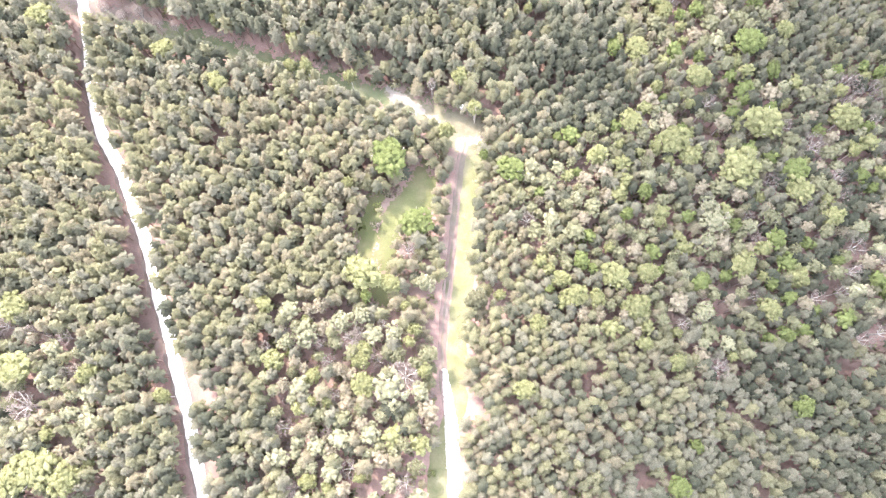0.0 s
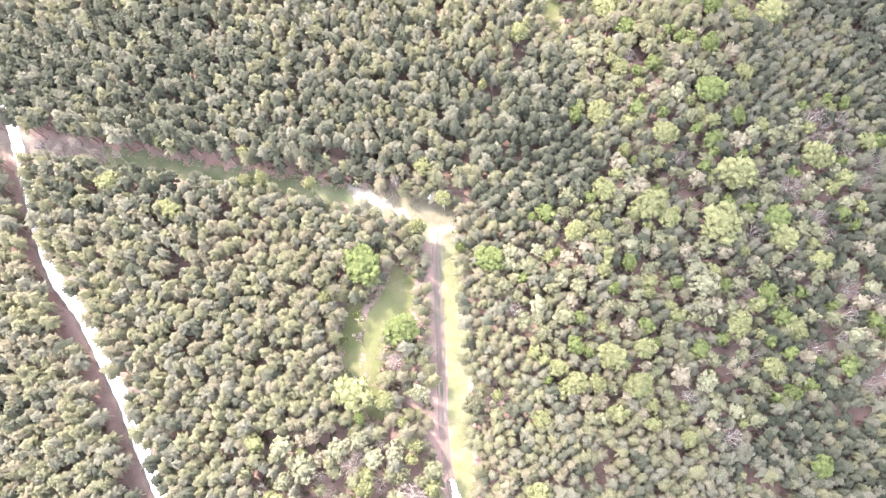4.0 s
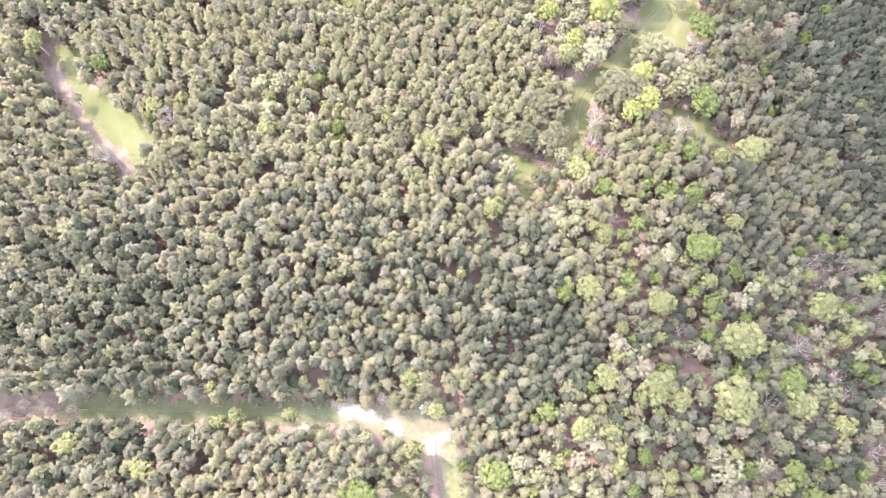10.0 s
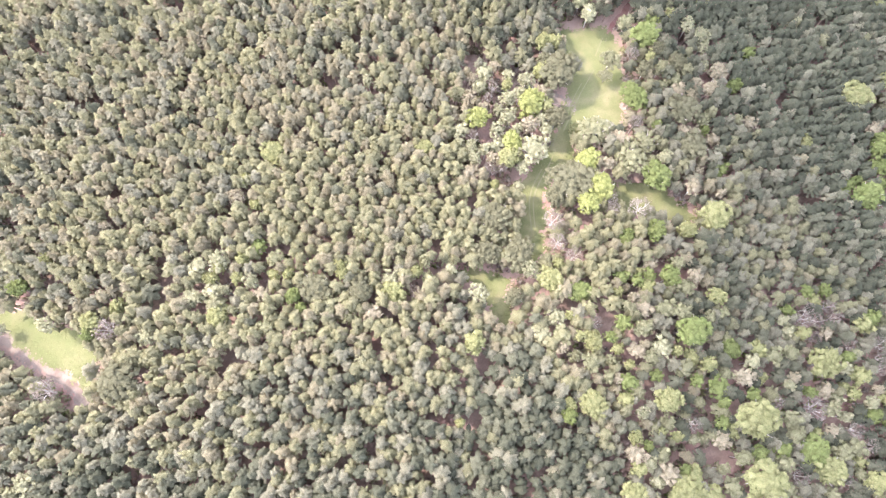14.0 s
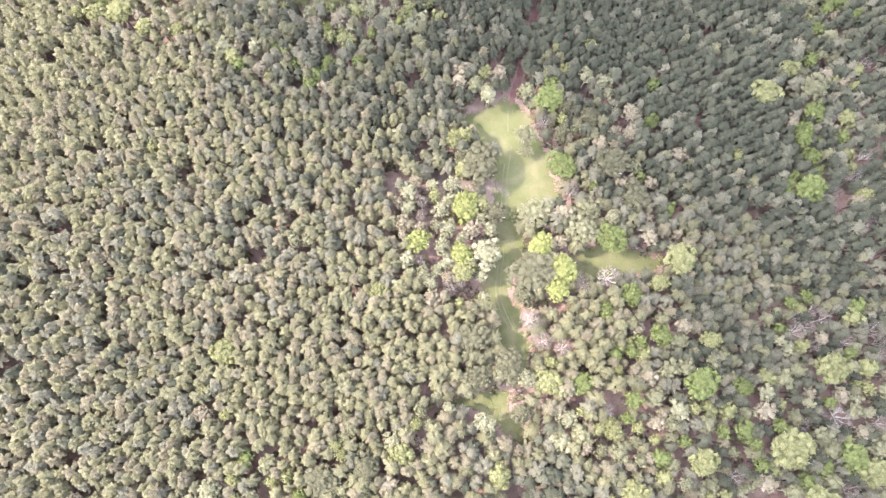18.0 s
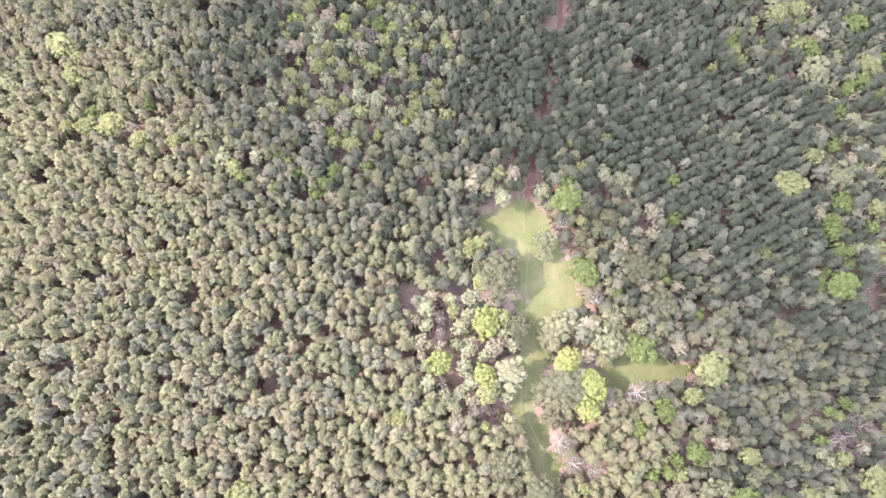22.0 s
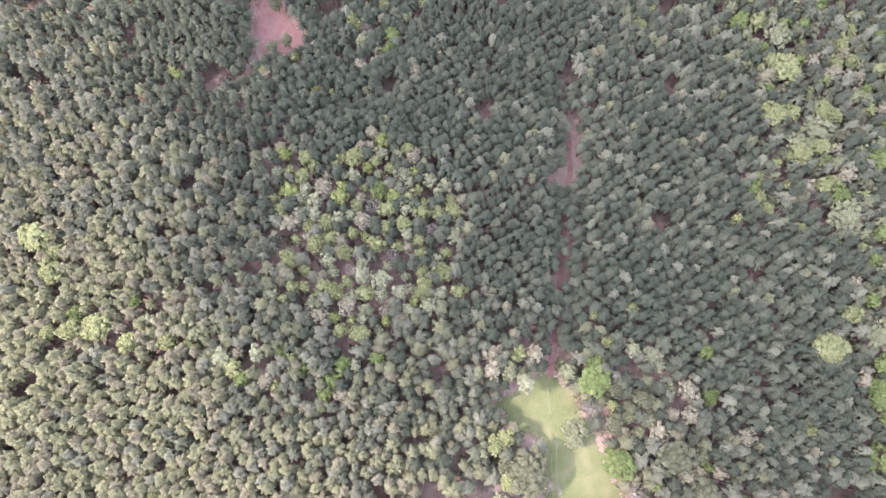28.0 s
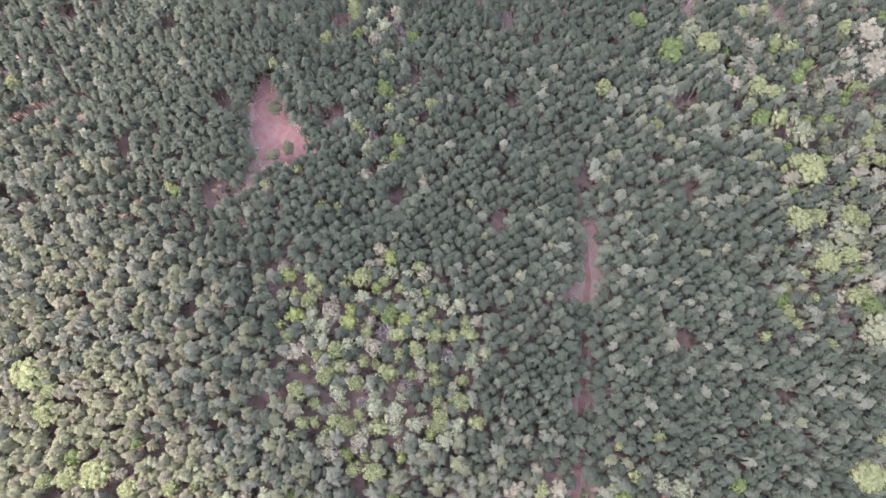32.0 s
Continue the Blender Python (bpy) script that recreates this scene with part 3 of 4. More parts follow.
for o in (-0.62, 0.62):
    ribbon("track_rut", [(x + o, y) for x, y in TRACK[:7]], [(-0.3, 0.105), (0, 0.1), (0.3, 0.105)], RUT, "reddish-brown bare wheel rut of the dirt track", "wheel rut", 0.12, skip=lambda s: np.sin(s * 0.11 + o) > 0.86)
sheet("sandy_track", SANDY, 0.12, GRAVEL, "white sandy end of the dirt track", "track", 0.25, 0.15)
sheet("glade", GLADE, 0.04, GRASS, "small sunny glade of yellowish grass", "glade")
sheet("glade_margin", GLADE_BRUSH, 0.03, GRASS, "dry yellowish grass at the glade's edge", "glade")
sheet("meadow_margin", MEADOW_MARGIN, 0.02, PINK_DIRT, "bare pinkish margin along the narrow meadow", "dirt")
sheet("north_meadow", NORTH_MEADOW, 0.04, GRASS, "long narrow yellow-green meadow among pines", "meadow")
sheet("clearing", CLEARING, 0.04, GRASS, "winding grassy forest clearing", "clearing")
sheet("side_glade", SIDE_GLADE, 0.04, GRASS, "grassy side branch of the clearing", "glade")
sheet("south_glade", SOUTH_GLADE, 0.04, GRASS, "dry grassy gap at the clearing's end", "glade")
sheet("red_clearing", RED_CLEARING, 0.04, RED_LITTER, "bare red needle-covered clearing among dark pines", "clearing")
sheet("scrub_floor", SCRUB, 0.04, PINK_DIRT, "bare pinkish ground beside the clearing", "dirt")
ribbon("pine_trail", PINE_TRAIL, [(-0.75, 0.03), (0, 0.05), (0.75, 0.03)], RED_LITTER, "red needle-covered trail between pines", "trail", 0.4)
for o in (-0.55, 0.55):
    shifted = [(x + o * 0.6, y - o * 0.8) for x, y in MEADOW_TRAIL]
    ribbon("wheel_rut", shifted, [(-0.16, 0.06), (0, 0.065), (0.16, 0.06)], WORN, "faint pale wheel rut worn into the grass", "wheel rut", 0.06, skip=lambda s: np.sin(s * 0.23 + o) > 0.62)

# ---- trees ----
OCTA_V = np.array([(1, 0, 0), (0, 1, 0), (-1, 0, 0), (0, -1, 0), (0, 0, 1), (0, 0, -1)], float)
OCTA_F = np.array([(0, 1, 4), (1, 2, 4), (2, 3, 4), (3, 0, 4), (1, 0, 5), (2, 1, 5), (3, 2, 5), (0, 3, 5)])


def tuft(centre, r, flat=0.75, rough=0.45):
    form, faces = OCTA_V * 1.15, OCTA_F
    v = form * (1 + rough * rng.uniform(-1, 1, (len(form), 1))) * r
    a = rng.uniform(0, 6.28)
    c, s = math.cos(a), math.sin(a)
    v = v @ np.array([[c, -s, 0], [s, c, 0], [0, 0, flat]])
    return v + centre, faces


def sprays(centres, radii, count, size, slim=0.35, out=0.5):
    """Leaves or needle sprays round the clumps: out 0 lays them on the clump like shingles, out 1 lets them stand out of it."""
    k = rng.integers(0, len(centres), count)
    d = rng.normal(size=(count, 3)) + (0, 0, 0.35)
    d /= np.linalg.norm(d, axis=1)[:, None]
    root = centres[k] + d * (radii[k] * rng.uniform(0.35, 1.0, count))[:, None] * (1, 1, 0.8)
    t = np.cross(d, rng.normal(size=(count, 3)))
    t /= np.linalg.norm(t, axis=1)[:, None]
    way = t * (1 - out) + d * out + rng.normal(0, 0.3, (count, 3))
    way /= np.linalg.norm(way, axis=1)[:, None]
    w = np.cross(d + rng.normal(0, 0.35, (count, 3)), way)
    w *= size * slim / np.linalg.norm(w, axis=1)[:, None]
    length = size * rng.uniform(0.6, 1.4, (count, 1))
    v = np.stack((root - w - way * length * 0.4, root + w - way * length * 0.4, root + way * length * 0.6), 1)
    f = np.arange(count * 3).reshape(-1, 3)
    back = np.cross(v[:, 1] - v[:, 0], v[:, 2] - v[:, 0])[:, 2] < 0
    f[back] = f[back][:, ::-1]
    n = np.repeat(d, 3, 0) * 0.7 + rng.normal(0, 0.1, (count * 3, 3))
    heart = np.average(centres, axis=0)
    reach = (v.reshape(-1, 3) - heart) / np.ptp(centres, axis=0).clip(0.1)
    n += reach / np.linalg.norm(reach, axis=1)[:, None].clip(0.1) * 0.9 + (0, 0, 0.7)
    return v.reshape(-1, 3), f, n / np.linalg.norm(n, axis=1)[:, None]


def join(pieces):
    """One body of several; faces without normals of their own get those of their surface."""
    vs, fs, ns, n = [], [], [], 0
    for v, f, *rest in pieces:
        if rest:
            m = rest[0]
        else:
            m = np.zeros((len(v), 3))
            face = np.cross(v[f[:, 1]] - v[f[:, 0]], v[f[:, 2]] - v[f[:, 0]])
            for k in range(3):
                np.add.at(m, f[:, k], face)
            m /= np.linalg.norm(m, axis=1)[:, None].clip(1e-9)
        vs.append(v), fs.append(f + n), ns.append(m)
        n += len(v)
    return np.concatenate(vs), np.concatenate(fs), np.concatenate(ns)


def soften(body, up):
    """Leans the normals of foliage upward, as its many fine blades scatter light."""
    v, f, n = body
    n = n + (0, 0, up)
    return v, f, n / np.linalg.norm(n, axis=1)[:, None].clip(0.05)


def tube(a, b, ra, rb, sides=5):
    """A tapered limb from a to b."""
    a, b = np.asarray(a, float), np.asarray(b, float)
    d = (b - a) / np.linalg.norm(b - a)
    u = np.cross(d, (0.3, 1, 0.2))
    u /= np.linalg.norm(u)
    w = np.cross(d, u)
    ang = np.arange(sides) * 2 * math.pi / sides
    circle = np.cos(ang)[:, None] * u + np.sin(ang)[:, None] * w
    v = np.concatenate((a + circle * ra, b + circle * rb))
    i = np.arange(sides)
    j = (i + 1) % sides
    return v, np.concatenate((np.stack((i, j, j + sides), -1), np.stack((i, j + sides, i + sides), -1)))


def lump(rings, sides, jag):
    """A closed, uneven body of rings (height, radius), the inner mass of a crown."""
    v = [(0, 0, rings[0][0])]
    for z, r in rings[1:-1]:
        a0 = rng.uniform(0, 6.28)
        for i in range(sides):
            a, q = a0 + i * 6.28 / sides, r * (1 + jag * rng.uniform(-1, 1))
            v.append((math.cos(a) * q, math.sin(a) * q, z + 0.5 * jag * rng.uniform(-1, 1)))
    v.append((0, 0, rings[-1][0]))
    f, n, i = [], len(rings) - 2, np.arange(sides)
    j = (i + 1) % sides
    f.append(np.stack((np.zeros(sides, int), 1 + j, 1 + i), -1))
    for k in range(n - 1):
        a, b = 1 + k * sides, 1 + (k + 1) * sides
        f += [np.stack((a + i, a + j, b + j), -1), np.stack((a + i, b + j, b + i), -1)]
    a = 1 + (n - 1) * sides
    f.append(np.stack((a + i, a + j, np.full(sides, a + sides)), -1))
    return np.array(v), np.concatenate(f)


def conical(body, share, foot, top):
    """Blends the normals of a crown with those of the cone that it fills."""
    v, f, n = body
    r = np.linalg.norm(v[:, :2], axis=1)[:, None]
    c = np.concatenate((v[:, :2] / r.clip(0.3) * 0.8, np.full((len(v), 1), 0.55)), 1)
    c[:, 2] += 0.5 * ((v[:, 2] - foot) / (top - foot)).clip(0, 1)
    n = n * (1 - share) + c / np.linalg.norm(c, axis=1)[:, None] * share
    return v, f, n / np.linalg.norm(n, axis=1)[:, None].clip(0.05)


def fan(root, tip, width, droop):
    """A flat fan of needles: two blades folded along the twig from root to tip."""
    root, tip = np.asarray(root, float), np.asarray(tip, float)
    d = tip - root
    side = np.array((-d[1], d[0], 0.0))
    side *= width / max(np.linalg.norm(side), 1e-6)
    mid = root + d * rng.uniform(0.5, 0.7)
    v = np.array((root, mid - side - (0, 0, droop), tip, mid + side - (0, 0, droop)))
    n = np.array((d * 0.2 + (0, 0, 0.6), d * 0.2 - side / width * 0.35 + (0, 0, 0.5), d * 0.4 + (0, 0, 0.4), d * 0.2 + side / width * 0.35 + (0, 0, 0.5)))
    return v, np.array(((0, 1, 2), (0, 2, 3))), n / np.linalg.norm(n, axis=1)[:, None]


def pine_shape(needles, fine, foot=5.2):
    """A pine of crown radius 1.75 m and 10.4 m height: whorls of needle fans and sprays on spreading boughs round a slim core, and a bare lower trunk."""
    centres, radii, fans = [], [], []
    wide, top = rng.uniform(0.9, 1.1), 10.2
    tall, off = top - foot, rng.uniform(0, 6.28)
    for u, out, n, r in ((0.1, 1.5, 6, 0.36), (0.27, 1.5, 7, 0.36), (0.44, 1.25, 7, 0.35), (0.61, 1.0, 6, 0.33), (0.77, 0.68, 5, 0.3), (0.92, 0.3, 4, 0.24)):
        a0 = rng.uniform(0, 6.28)
        for i in range(n):
            a = a0 + i * 6.28 / n + rng.uniform(-0.4, 0.4)
            o = out * wide * rng.uniform(0.66, 1.18) * (1 + 0.14 * math.sin(2 * a + off))
            h = foot + tall * u + rng.uniform(-0.35, 0.35)
            c, q = math.cos(a), math.sin(a)
            fans.append(fan((c * o * 0.25, q * o * 0.25, h + 0.2), (c * (o + 0.3), q * (o + 0.3), h + rng.uniform(-0.25, 0.15)), r * rng.uniform(0.8, 1.25), 0.16))
            for k in (0.55, 0.95):
                centres.append((c * o * k, q * o * k, h + 0.28 - 0.2 * k))
                radii.append(r * rng.uniform(0.7, 1.1))
    centres, radii = np.array(centres), np.array(radii)
    body = lump([(foot - 0.2, 0), (foot + 0.18 * tall, 1.05 * wide), (foot + 0.5 * tall, 0.68 * wide), (top - 0.4, 0)], 6, 0.3)
    crown = conical(join([body] + fans + [sprays(centres, radii, needles, fine, 0.3, 0.55)]), 0.5, foot, top)
    crown = soften(crown, 1.1)
    trunk = join([tube((0, 0, -0.3), (rng.uniform(-0.2, 0.2), rng.uniform(-0.2, 0.2), 9.6), 0.14, 0.05, 3)])
    return crown, trunk


def hardwood_shape(clumps, leaves, leaf, swell, limbs, core):
    """A broad-leaved tree of crown radius 1: domed crown of many leafy heads on spreading limbs. Heights in the same unit."""
    centres, radii = [], []
    turn = rng.uniform(0, 6.28)
    for i in range(clumps):
        z = 1 - 1.4 * (i + 0.5) / clumps
        a = turn + i * 2.39996 + rng.uniform(-0.25, 0.25)
        flat = math.sqrt(1 - z * z)
        d = rng.uniform(0.66, 0.86) * (1 + 0.14 * math.sin(2 * a + turn) + 0.09 * math.sin(5 * a))
        centres.append((math.cos(a) * flat * d, math.sin(a) * flat * d, 2.15 + z * d * 0.85))
        radii.append(swell * rng.uniform(0.7, 1.25))
    centres, radii = np.array(centres), np.array(radii)
    crown = [sprays(centres, radii * 1.4, leaves, leaf, 0.36, 0.42)]
    if core:
        crown.append(lump([(1.5, 0), (1.75, 0.55 * core), (2.15, 0.75 * core), (2.5, 0.55 * core), (2.8, 0)], 8, 0.2))
        crown += [tuft(c, r * 0.86, 0.85, 0.5) for c, r in zip(centres, radii)]
    crown = soften(join(crown), 1.2)
    trunk = join([tube((0, 0, -0.1), (0, 0, 1.5), 0.075, 0.055, 6), tube((0, 0, 1.5), (0.05, 0.03, 2.3), 0.055, 0.02, 5)])
    boughs = []
    for i in range(limbs):
        a = i * 6.28 / limbs + rng.uniform(-0.3, 0.3)
        b = np.array((math.cos(a) * 0.45, math.sin(a) * 0.45, 1.9 + rng.uniform(-0.1, 0.2)))
        e = np.array((math.cos(a + 0.2) * 0.85, math.sin(a + 0.2) * 0.85, 2.3 + rng.uniform(-0.2, 0.4)))
        boughs.append(join([tube((0, 0, 1.15 + 0.08 * i), b, 0.04, 0.025), tube(b, e, 0.025, 0.008, 4),
                            tube(b, b + (rng.uniform(-0.3, 0.3), rng.uniform(-0.3, 0.3), 0.6), 0.018, 0.006, 4)]))
    return crown, trunk, boughs


PINES = [pine_shape(76, 0.42) for _ in range(9)] + [pine_shape(66, 0.42, 5.8) for _ in range(9)]
FULL = [hardwood_shape(84, 860, 0.128, 0.155, 4, 0.95) for _ in range(6)]
SPARSE = [hardwood_shape(50, 700, 0.12, 0.15, 5, 0.7) for _ in range(5)]
THIN = [hardwood_shape(40, 720, 0.1, 0.2, 7, 0) for _ in range(5)]
SMALL = [hardwood_shape(34, 330, 0.16, 0.2, 3, 0.92) for _ in range(6)]
YOUNG_HARDWOODS = [hardwood_shape(24, 150, 0.2, 0.24, 2, 0.92) for _ in range(6)]
BARE = [hardwood_shape(24, 330, 0.12, 0.24, 5, 0) for _ in range(5)]
mesh_store = {}


def stored(key, shape, material):
    if key not in mesh_store:
        mesh_store[key] = raw_mesh(key[0], shape[0], shape[1], [material], normals=shape[2])
    return mesh_store[key]


TREE_WORDS = {
    "green": ("oak_tree", "broad-leaved tree in fresh bright green leaf among pines", "FULL"),
    "bright": ("oak_tree", "round tree in vivid yellow-green leaf by the clearing", "FULL"),
    "yellow": ("hardwood_tree", "hardwood with yellow-green spring leaves in the mixed forest", "FULL"),
    "olive": ("hardwood_tree", "hardwood with olive-grey early leaves in the mixed forest", "SPARSE"),
    "pale": ("hardwood_tree", "hardwood with sparse pale grey-green budding crown", "SPARSE"),
    "tan": ("hardwood_tree", "hardwood with thin tan catkin-covered crown", "SPARSE"),
    "pink": ("bare_tree", "nearly leafless tree with pinkish-grey twigs", "THIN"),
    "dark": ("shade_tree", "broad grey-green pine with a rounded crown near grass", "FULL")}
hardwoods = []


def hardwood(x, y, r, colour):
    name, label, form = TREE_WORDS[colour]
    form = "SMALL" if form == "FULL" and r < 2.0 else form
    shapes = {"FULL": FULL, "SPARSE": SPARSE, "THIN": THIN, "SMALL": SMALL}[form]
    k = int(rng.integers(0, len(shapes)))
    base = tagged(new(name), label, "tree", "%s trees of the forest" % colour)
    base.empty_display_size = 0.3
    tall = rng.uniform(0.92, 1.08) * (8.4 + 0.55 * r) / 3.0
    if r < 2.4 and any(inside(np.array([x]), np.array([y]), p)[0] for p in OPEN_AREAS):
        tall *= 0.55
    base.matrix_basis = Matrix.LocRotScale((x, y, float(gz(x, y))), Euler((0, 0, rng.uniform(0, 6.28))), (r * rng.uniform(0.92, 1.08), r * rng.uniform(0.92, 1.08), tall))
    crown, trunk, boughs = shapes[k]
    pieces = [("crown", crown, LEAVES[colour], 0), ("trunk", trunk, GREY_BARK, 0)] + [("limb", b, GREY_BARK, i) for i, b in enumerate(boughs)]
    stem = None
    for n, s, m, i in pieces:
        piece = new(n, stored((n, form, k, m.name, i), s, m))
        piece.parent = stem if n == "limb" else base
        stem = piece if n == "trunk" else stem
    hardwoods.append((x, y, r))


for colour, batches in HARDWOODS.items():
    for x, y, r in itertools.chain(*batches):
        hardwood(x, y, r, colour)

# further hardwoods scattered through the mixed stands
thicket = []
listed = len(hardwoods)
tries = np.column_stack((rng.uniform(-110, 270, 26130), rng.uniform(-30, 300, 26130)))
chance = np.zeros(len(tries))
for poly, s in MIXED:
    chance = np.maximum(chance, np.where(inside(*tries.T, poly), s, 0))
for x, y in tries[rng.uniform(size=len(tries)) < chance * chance * 2.2]:
    x, y = float(x), float(y)
    r = rng.uniform(1.3, 2.6)
    if min(math.hypot(x - a, y - b) / (r + c) for a, b, c in hardwoods) < 0.68:
        continue
    if any(inside(np.array([x]), np.array([y]), p)[0] for p in OPEN_AREAS) or any(off_line(np.array([x]), np.array([y]), l)[0] < w + 1 for l, w in OPEN_LINES):
        continue
    colour = ("olive", "olive", "pale", "green", "tan", "pink", "yellow", "yellow", "green", "olive", "olive", "tan")[int(rng.integers(0, 12))]
    # eastern crowns get darker leaf colours that stand in for shade
    if x > 120 and y < 205:
        colour = ("green", "yellow", "tan", "dark", "olive", "dark")[int(rng.integers(0, 6))]
    if 86 < x < 144 and 200 < y < 264:
        colour = ("yellow", "yellow", "pale", "pale", "tan", "bright")[int(rng.integers(0, 6))]
    if x > 95 and y < 112:
        colour = ("pink", "tan", "pale", "yellow", "pink", "green")[int(rng.integers(0, 6))]
    if 52 < x < 82 and 135 < y < 180:
        colour = ("yellow", "pale", "pink", "tan", "tan", "pale")[int(rng.integers(0, 6))]
    if x < 0:
        colour = ("pale", "pale", "yellow", "tan", "pink", "olive")[int(rng.integers(0, 6))]
    if len(hardwoods) < listed + 90:
        hardwood(x, y, r, colour)
    else:
        thicket.append((x, y, r, colour))
        hardwoods.append((x, y, r))
vs, fs, ms, ns, n = [], [], [], [], 0
order = list(LEAVES)
for x, y, r, colour in thicket:
    crown, trunk, boughs = (BARE if colour == "pink" else YOUNG_HARDWOODS)[int(rng.integers(0, 5))]
    v, f, m = join([crown, trunk] + boughs)
    a = rng.uniform(0, 6.28)
    c, s = math.cos(a), math.sin(a)
    ns.append(m @ np.array([[c, s, 0], [-s, c, 0], [0, 0, 1]]))
    c, s = c * r, s * r
    v = v @ np.array([[c, s, 0], [-s, c, 0], [0, 0, rng.uniform(0.85, 1.08) * (8.2 + 0.55 * r) / 3.0]]) + (x, y, float(gz(x, y)))
    vs.append(v), fs.append(f + n), ms.append(np.where(np.arange(len(f)) < len(crown[1]), order.index(colour), len(order)))
    n += len(v)
me = raw_mesh("hardwood_stand", np.concatenate(vs), np.concatenate(fs), [LEAVES[c] for c in order] + [GREY_BARK], np.concatenate(ms), normals=np.concatenate(ns))
tagged(new("hardwood_stand", me), "mixed young hardwoods in yellow-green, pale and pinkish spring leaf", "forest", kind="stuff")

# pines on planting rows, looser west of the clearing
spots = []
YOUNG = [(13, 76), (24, 88), (60, 104), (112, 112), (140, 60), (112, -30), (3.5, -30), (6, 30), (9, 66)]
for turn, dx, dy, jitter, zone in ((-24.6, 2.0, 2.55, 0.38, 1), (44, 2.25, 2.45, 0.65, 0), (31, 2.0, 2.3, 0.48, 2)):
    c, s = math.cos(radians(turn)), math.sin(radians(turn))
    a, b = np.meshgrid(np.arange(-420, 420, dx), np.arange(-420, 420, dy))
    a = a + rng.normal(0, jitter, a.shape)
    b = b + rng.normal(0, jitter * 0.8, b.shape)
    px, py = (60 + a * c - b * s).ravel(), (170 + a * s + b * c).ravel()
    young = inside(px, py, YOUNG)
    east = ((px - 110) * 0.78 + (py - 175) * -0.1 > 6) & ~young
    ok = inside(px, py, FOREST) & (east if zone == 1 else young if zone == 2 else ~east & ~young)
    spots.append(np.column_stack((px[ok], py[ok])))
spots = np.concatenate(spots)
px, py = spots.T
gap = np.full(len(px), 1e9)
for poly in OPEN_AREAS:
    d = off_line(px, py, ring(poly))
    gap = np.minimum(gap, np.where(inside(px, py, poly), -d, d) + (-0.8 if poly is SAND_PATCH else 0.1))
for line, w in OPEN_LINES:
    gap = np.minimum(gap, off_line(px, py, line) - w)
keep = gap > 0.45 + rng.uniform(-0.3, 0.5, len(px))
for hx, hy, hr in hardwoods:
    keep &= np.hypot(px - hx, py - hy) > 0.72 * hr + 0.4
thin_out = np.zeros(len(px))
for poly, s in MIXED:
    thin_out = np.maximum(thin_out, np.where(inside(px, py, poly), s * s * 0.75, 0))
keep &= rng.uniform(size=len(px)) > thin_out + 0.05
keep &= ~((np.sin(px * 0.21 + 1.3 * np.sin(py * 0.13)) + np.sin(py * 0.24 + 1.7 * np.sin(px * 0.11)) > np.where((px > 96) & (py > 175), 1.74, 1.86)))
px, py, gap = px[keep], py[keep], gap[keep]
young = inside(px, py, YOUNG)
east = (px > 114) & ~young
# darker stands, plus cloud shade put into the needle tone patch by patch
dark_stand_shade = np.clip((px - 93) / 19, 0, 2.15) * ~young + young * 0.75 + ((px > 82) & (py > 212)) * 0.7 - ((px > 34) & (px < 80) & (py > 116) & (py < 176)) * 0.4 + ((py > 84) & (py < 134 - 0.1 * px) & (px < 45)) * 0.7 + ((py > 70) & (py < 112) & (px > 8) & (px < 46)) * 0.8 + ((px > 58) & (py < 40) & (px < 140)) * 0.6
drift = 0.6 * np.sin(px * 0.035 + 0.8) + 0.6 * np.sin(py * 0.05 + px * 0.02) + 0.5 * np.sin(px * 0.13 + 1.1 * np.sin(py * 0.09))
# sunlight beyond the cloud's edge, put into a yellower needle tone
drift += 1.2 * ((py > 268) & (px < 130))
drift *= np.where(east, 0.45, 1.0)
tone = np.clip(3.7 + drift + rng.normal(0, 1.25, len(px)) - 1.5 * dark_stand_shade, 0, 5.99).astype(int)
size = rng.normal(1.0, 0.17, len(px)).clip(0.66, 1.5) * np.where(young, 1.02, np.where(east, 1.06, 1.16))
high = rng.normal(1.0, 0.06, len(px)).clip(0.8, 1.18) * np.where(young, 0.84, 1.0) * (1 + 0.2 * ((off_line(px, py, RIDE) < 9) & (py > 73 + (6 - px) * 0.33) & (px < -24)))
brush = (off_line(px, py, TRACK) < 8) & (px < 1) & (py < 64)
high, size = high * np.where(brush, 0.6, 1), size * np.where(brush, 0.85, 1)
high *= np.where((gap < 4.5) & (px > -24) & ~brush, 0.8, 1) * np.where((off_line(px, py, ring(SAND_PATCH)) < 7) & (py > 74), 0.75, 1)
high *= np.where((off_line(px, py, ring(NORTH_MEADOW)) < 6), 0.78, 1)
spin = rng.uniform(0, 6.28, len(px))
form = rng.integers(0, 9, len(px)) + 9 * (east | young)
edge = np.argsort(gap)[:900]
edge = edge[rng.permutation(len(edge))[:320]]
single = np.zeros(len(px), bool)
single[edge] = gap[edge] < 5

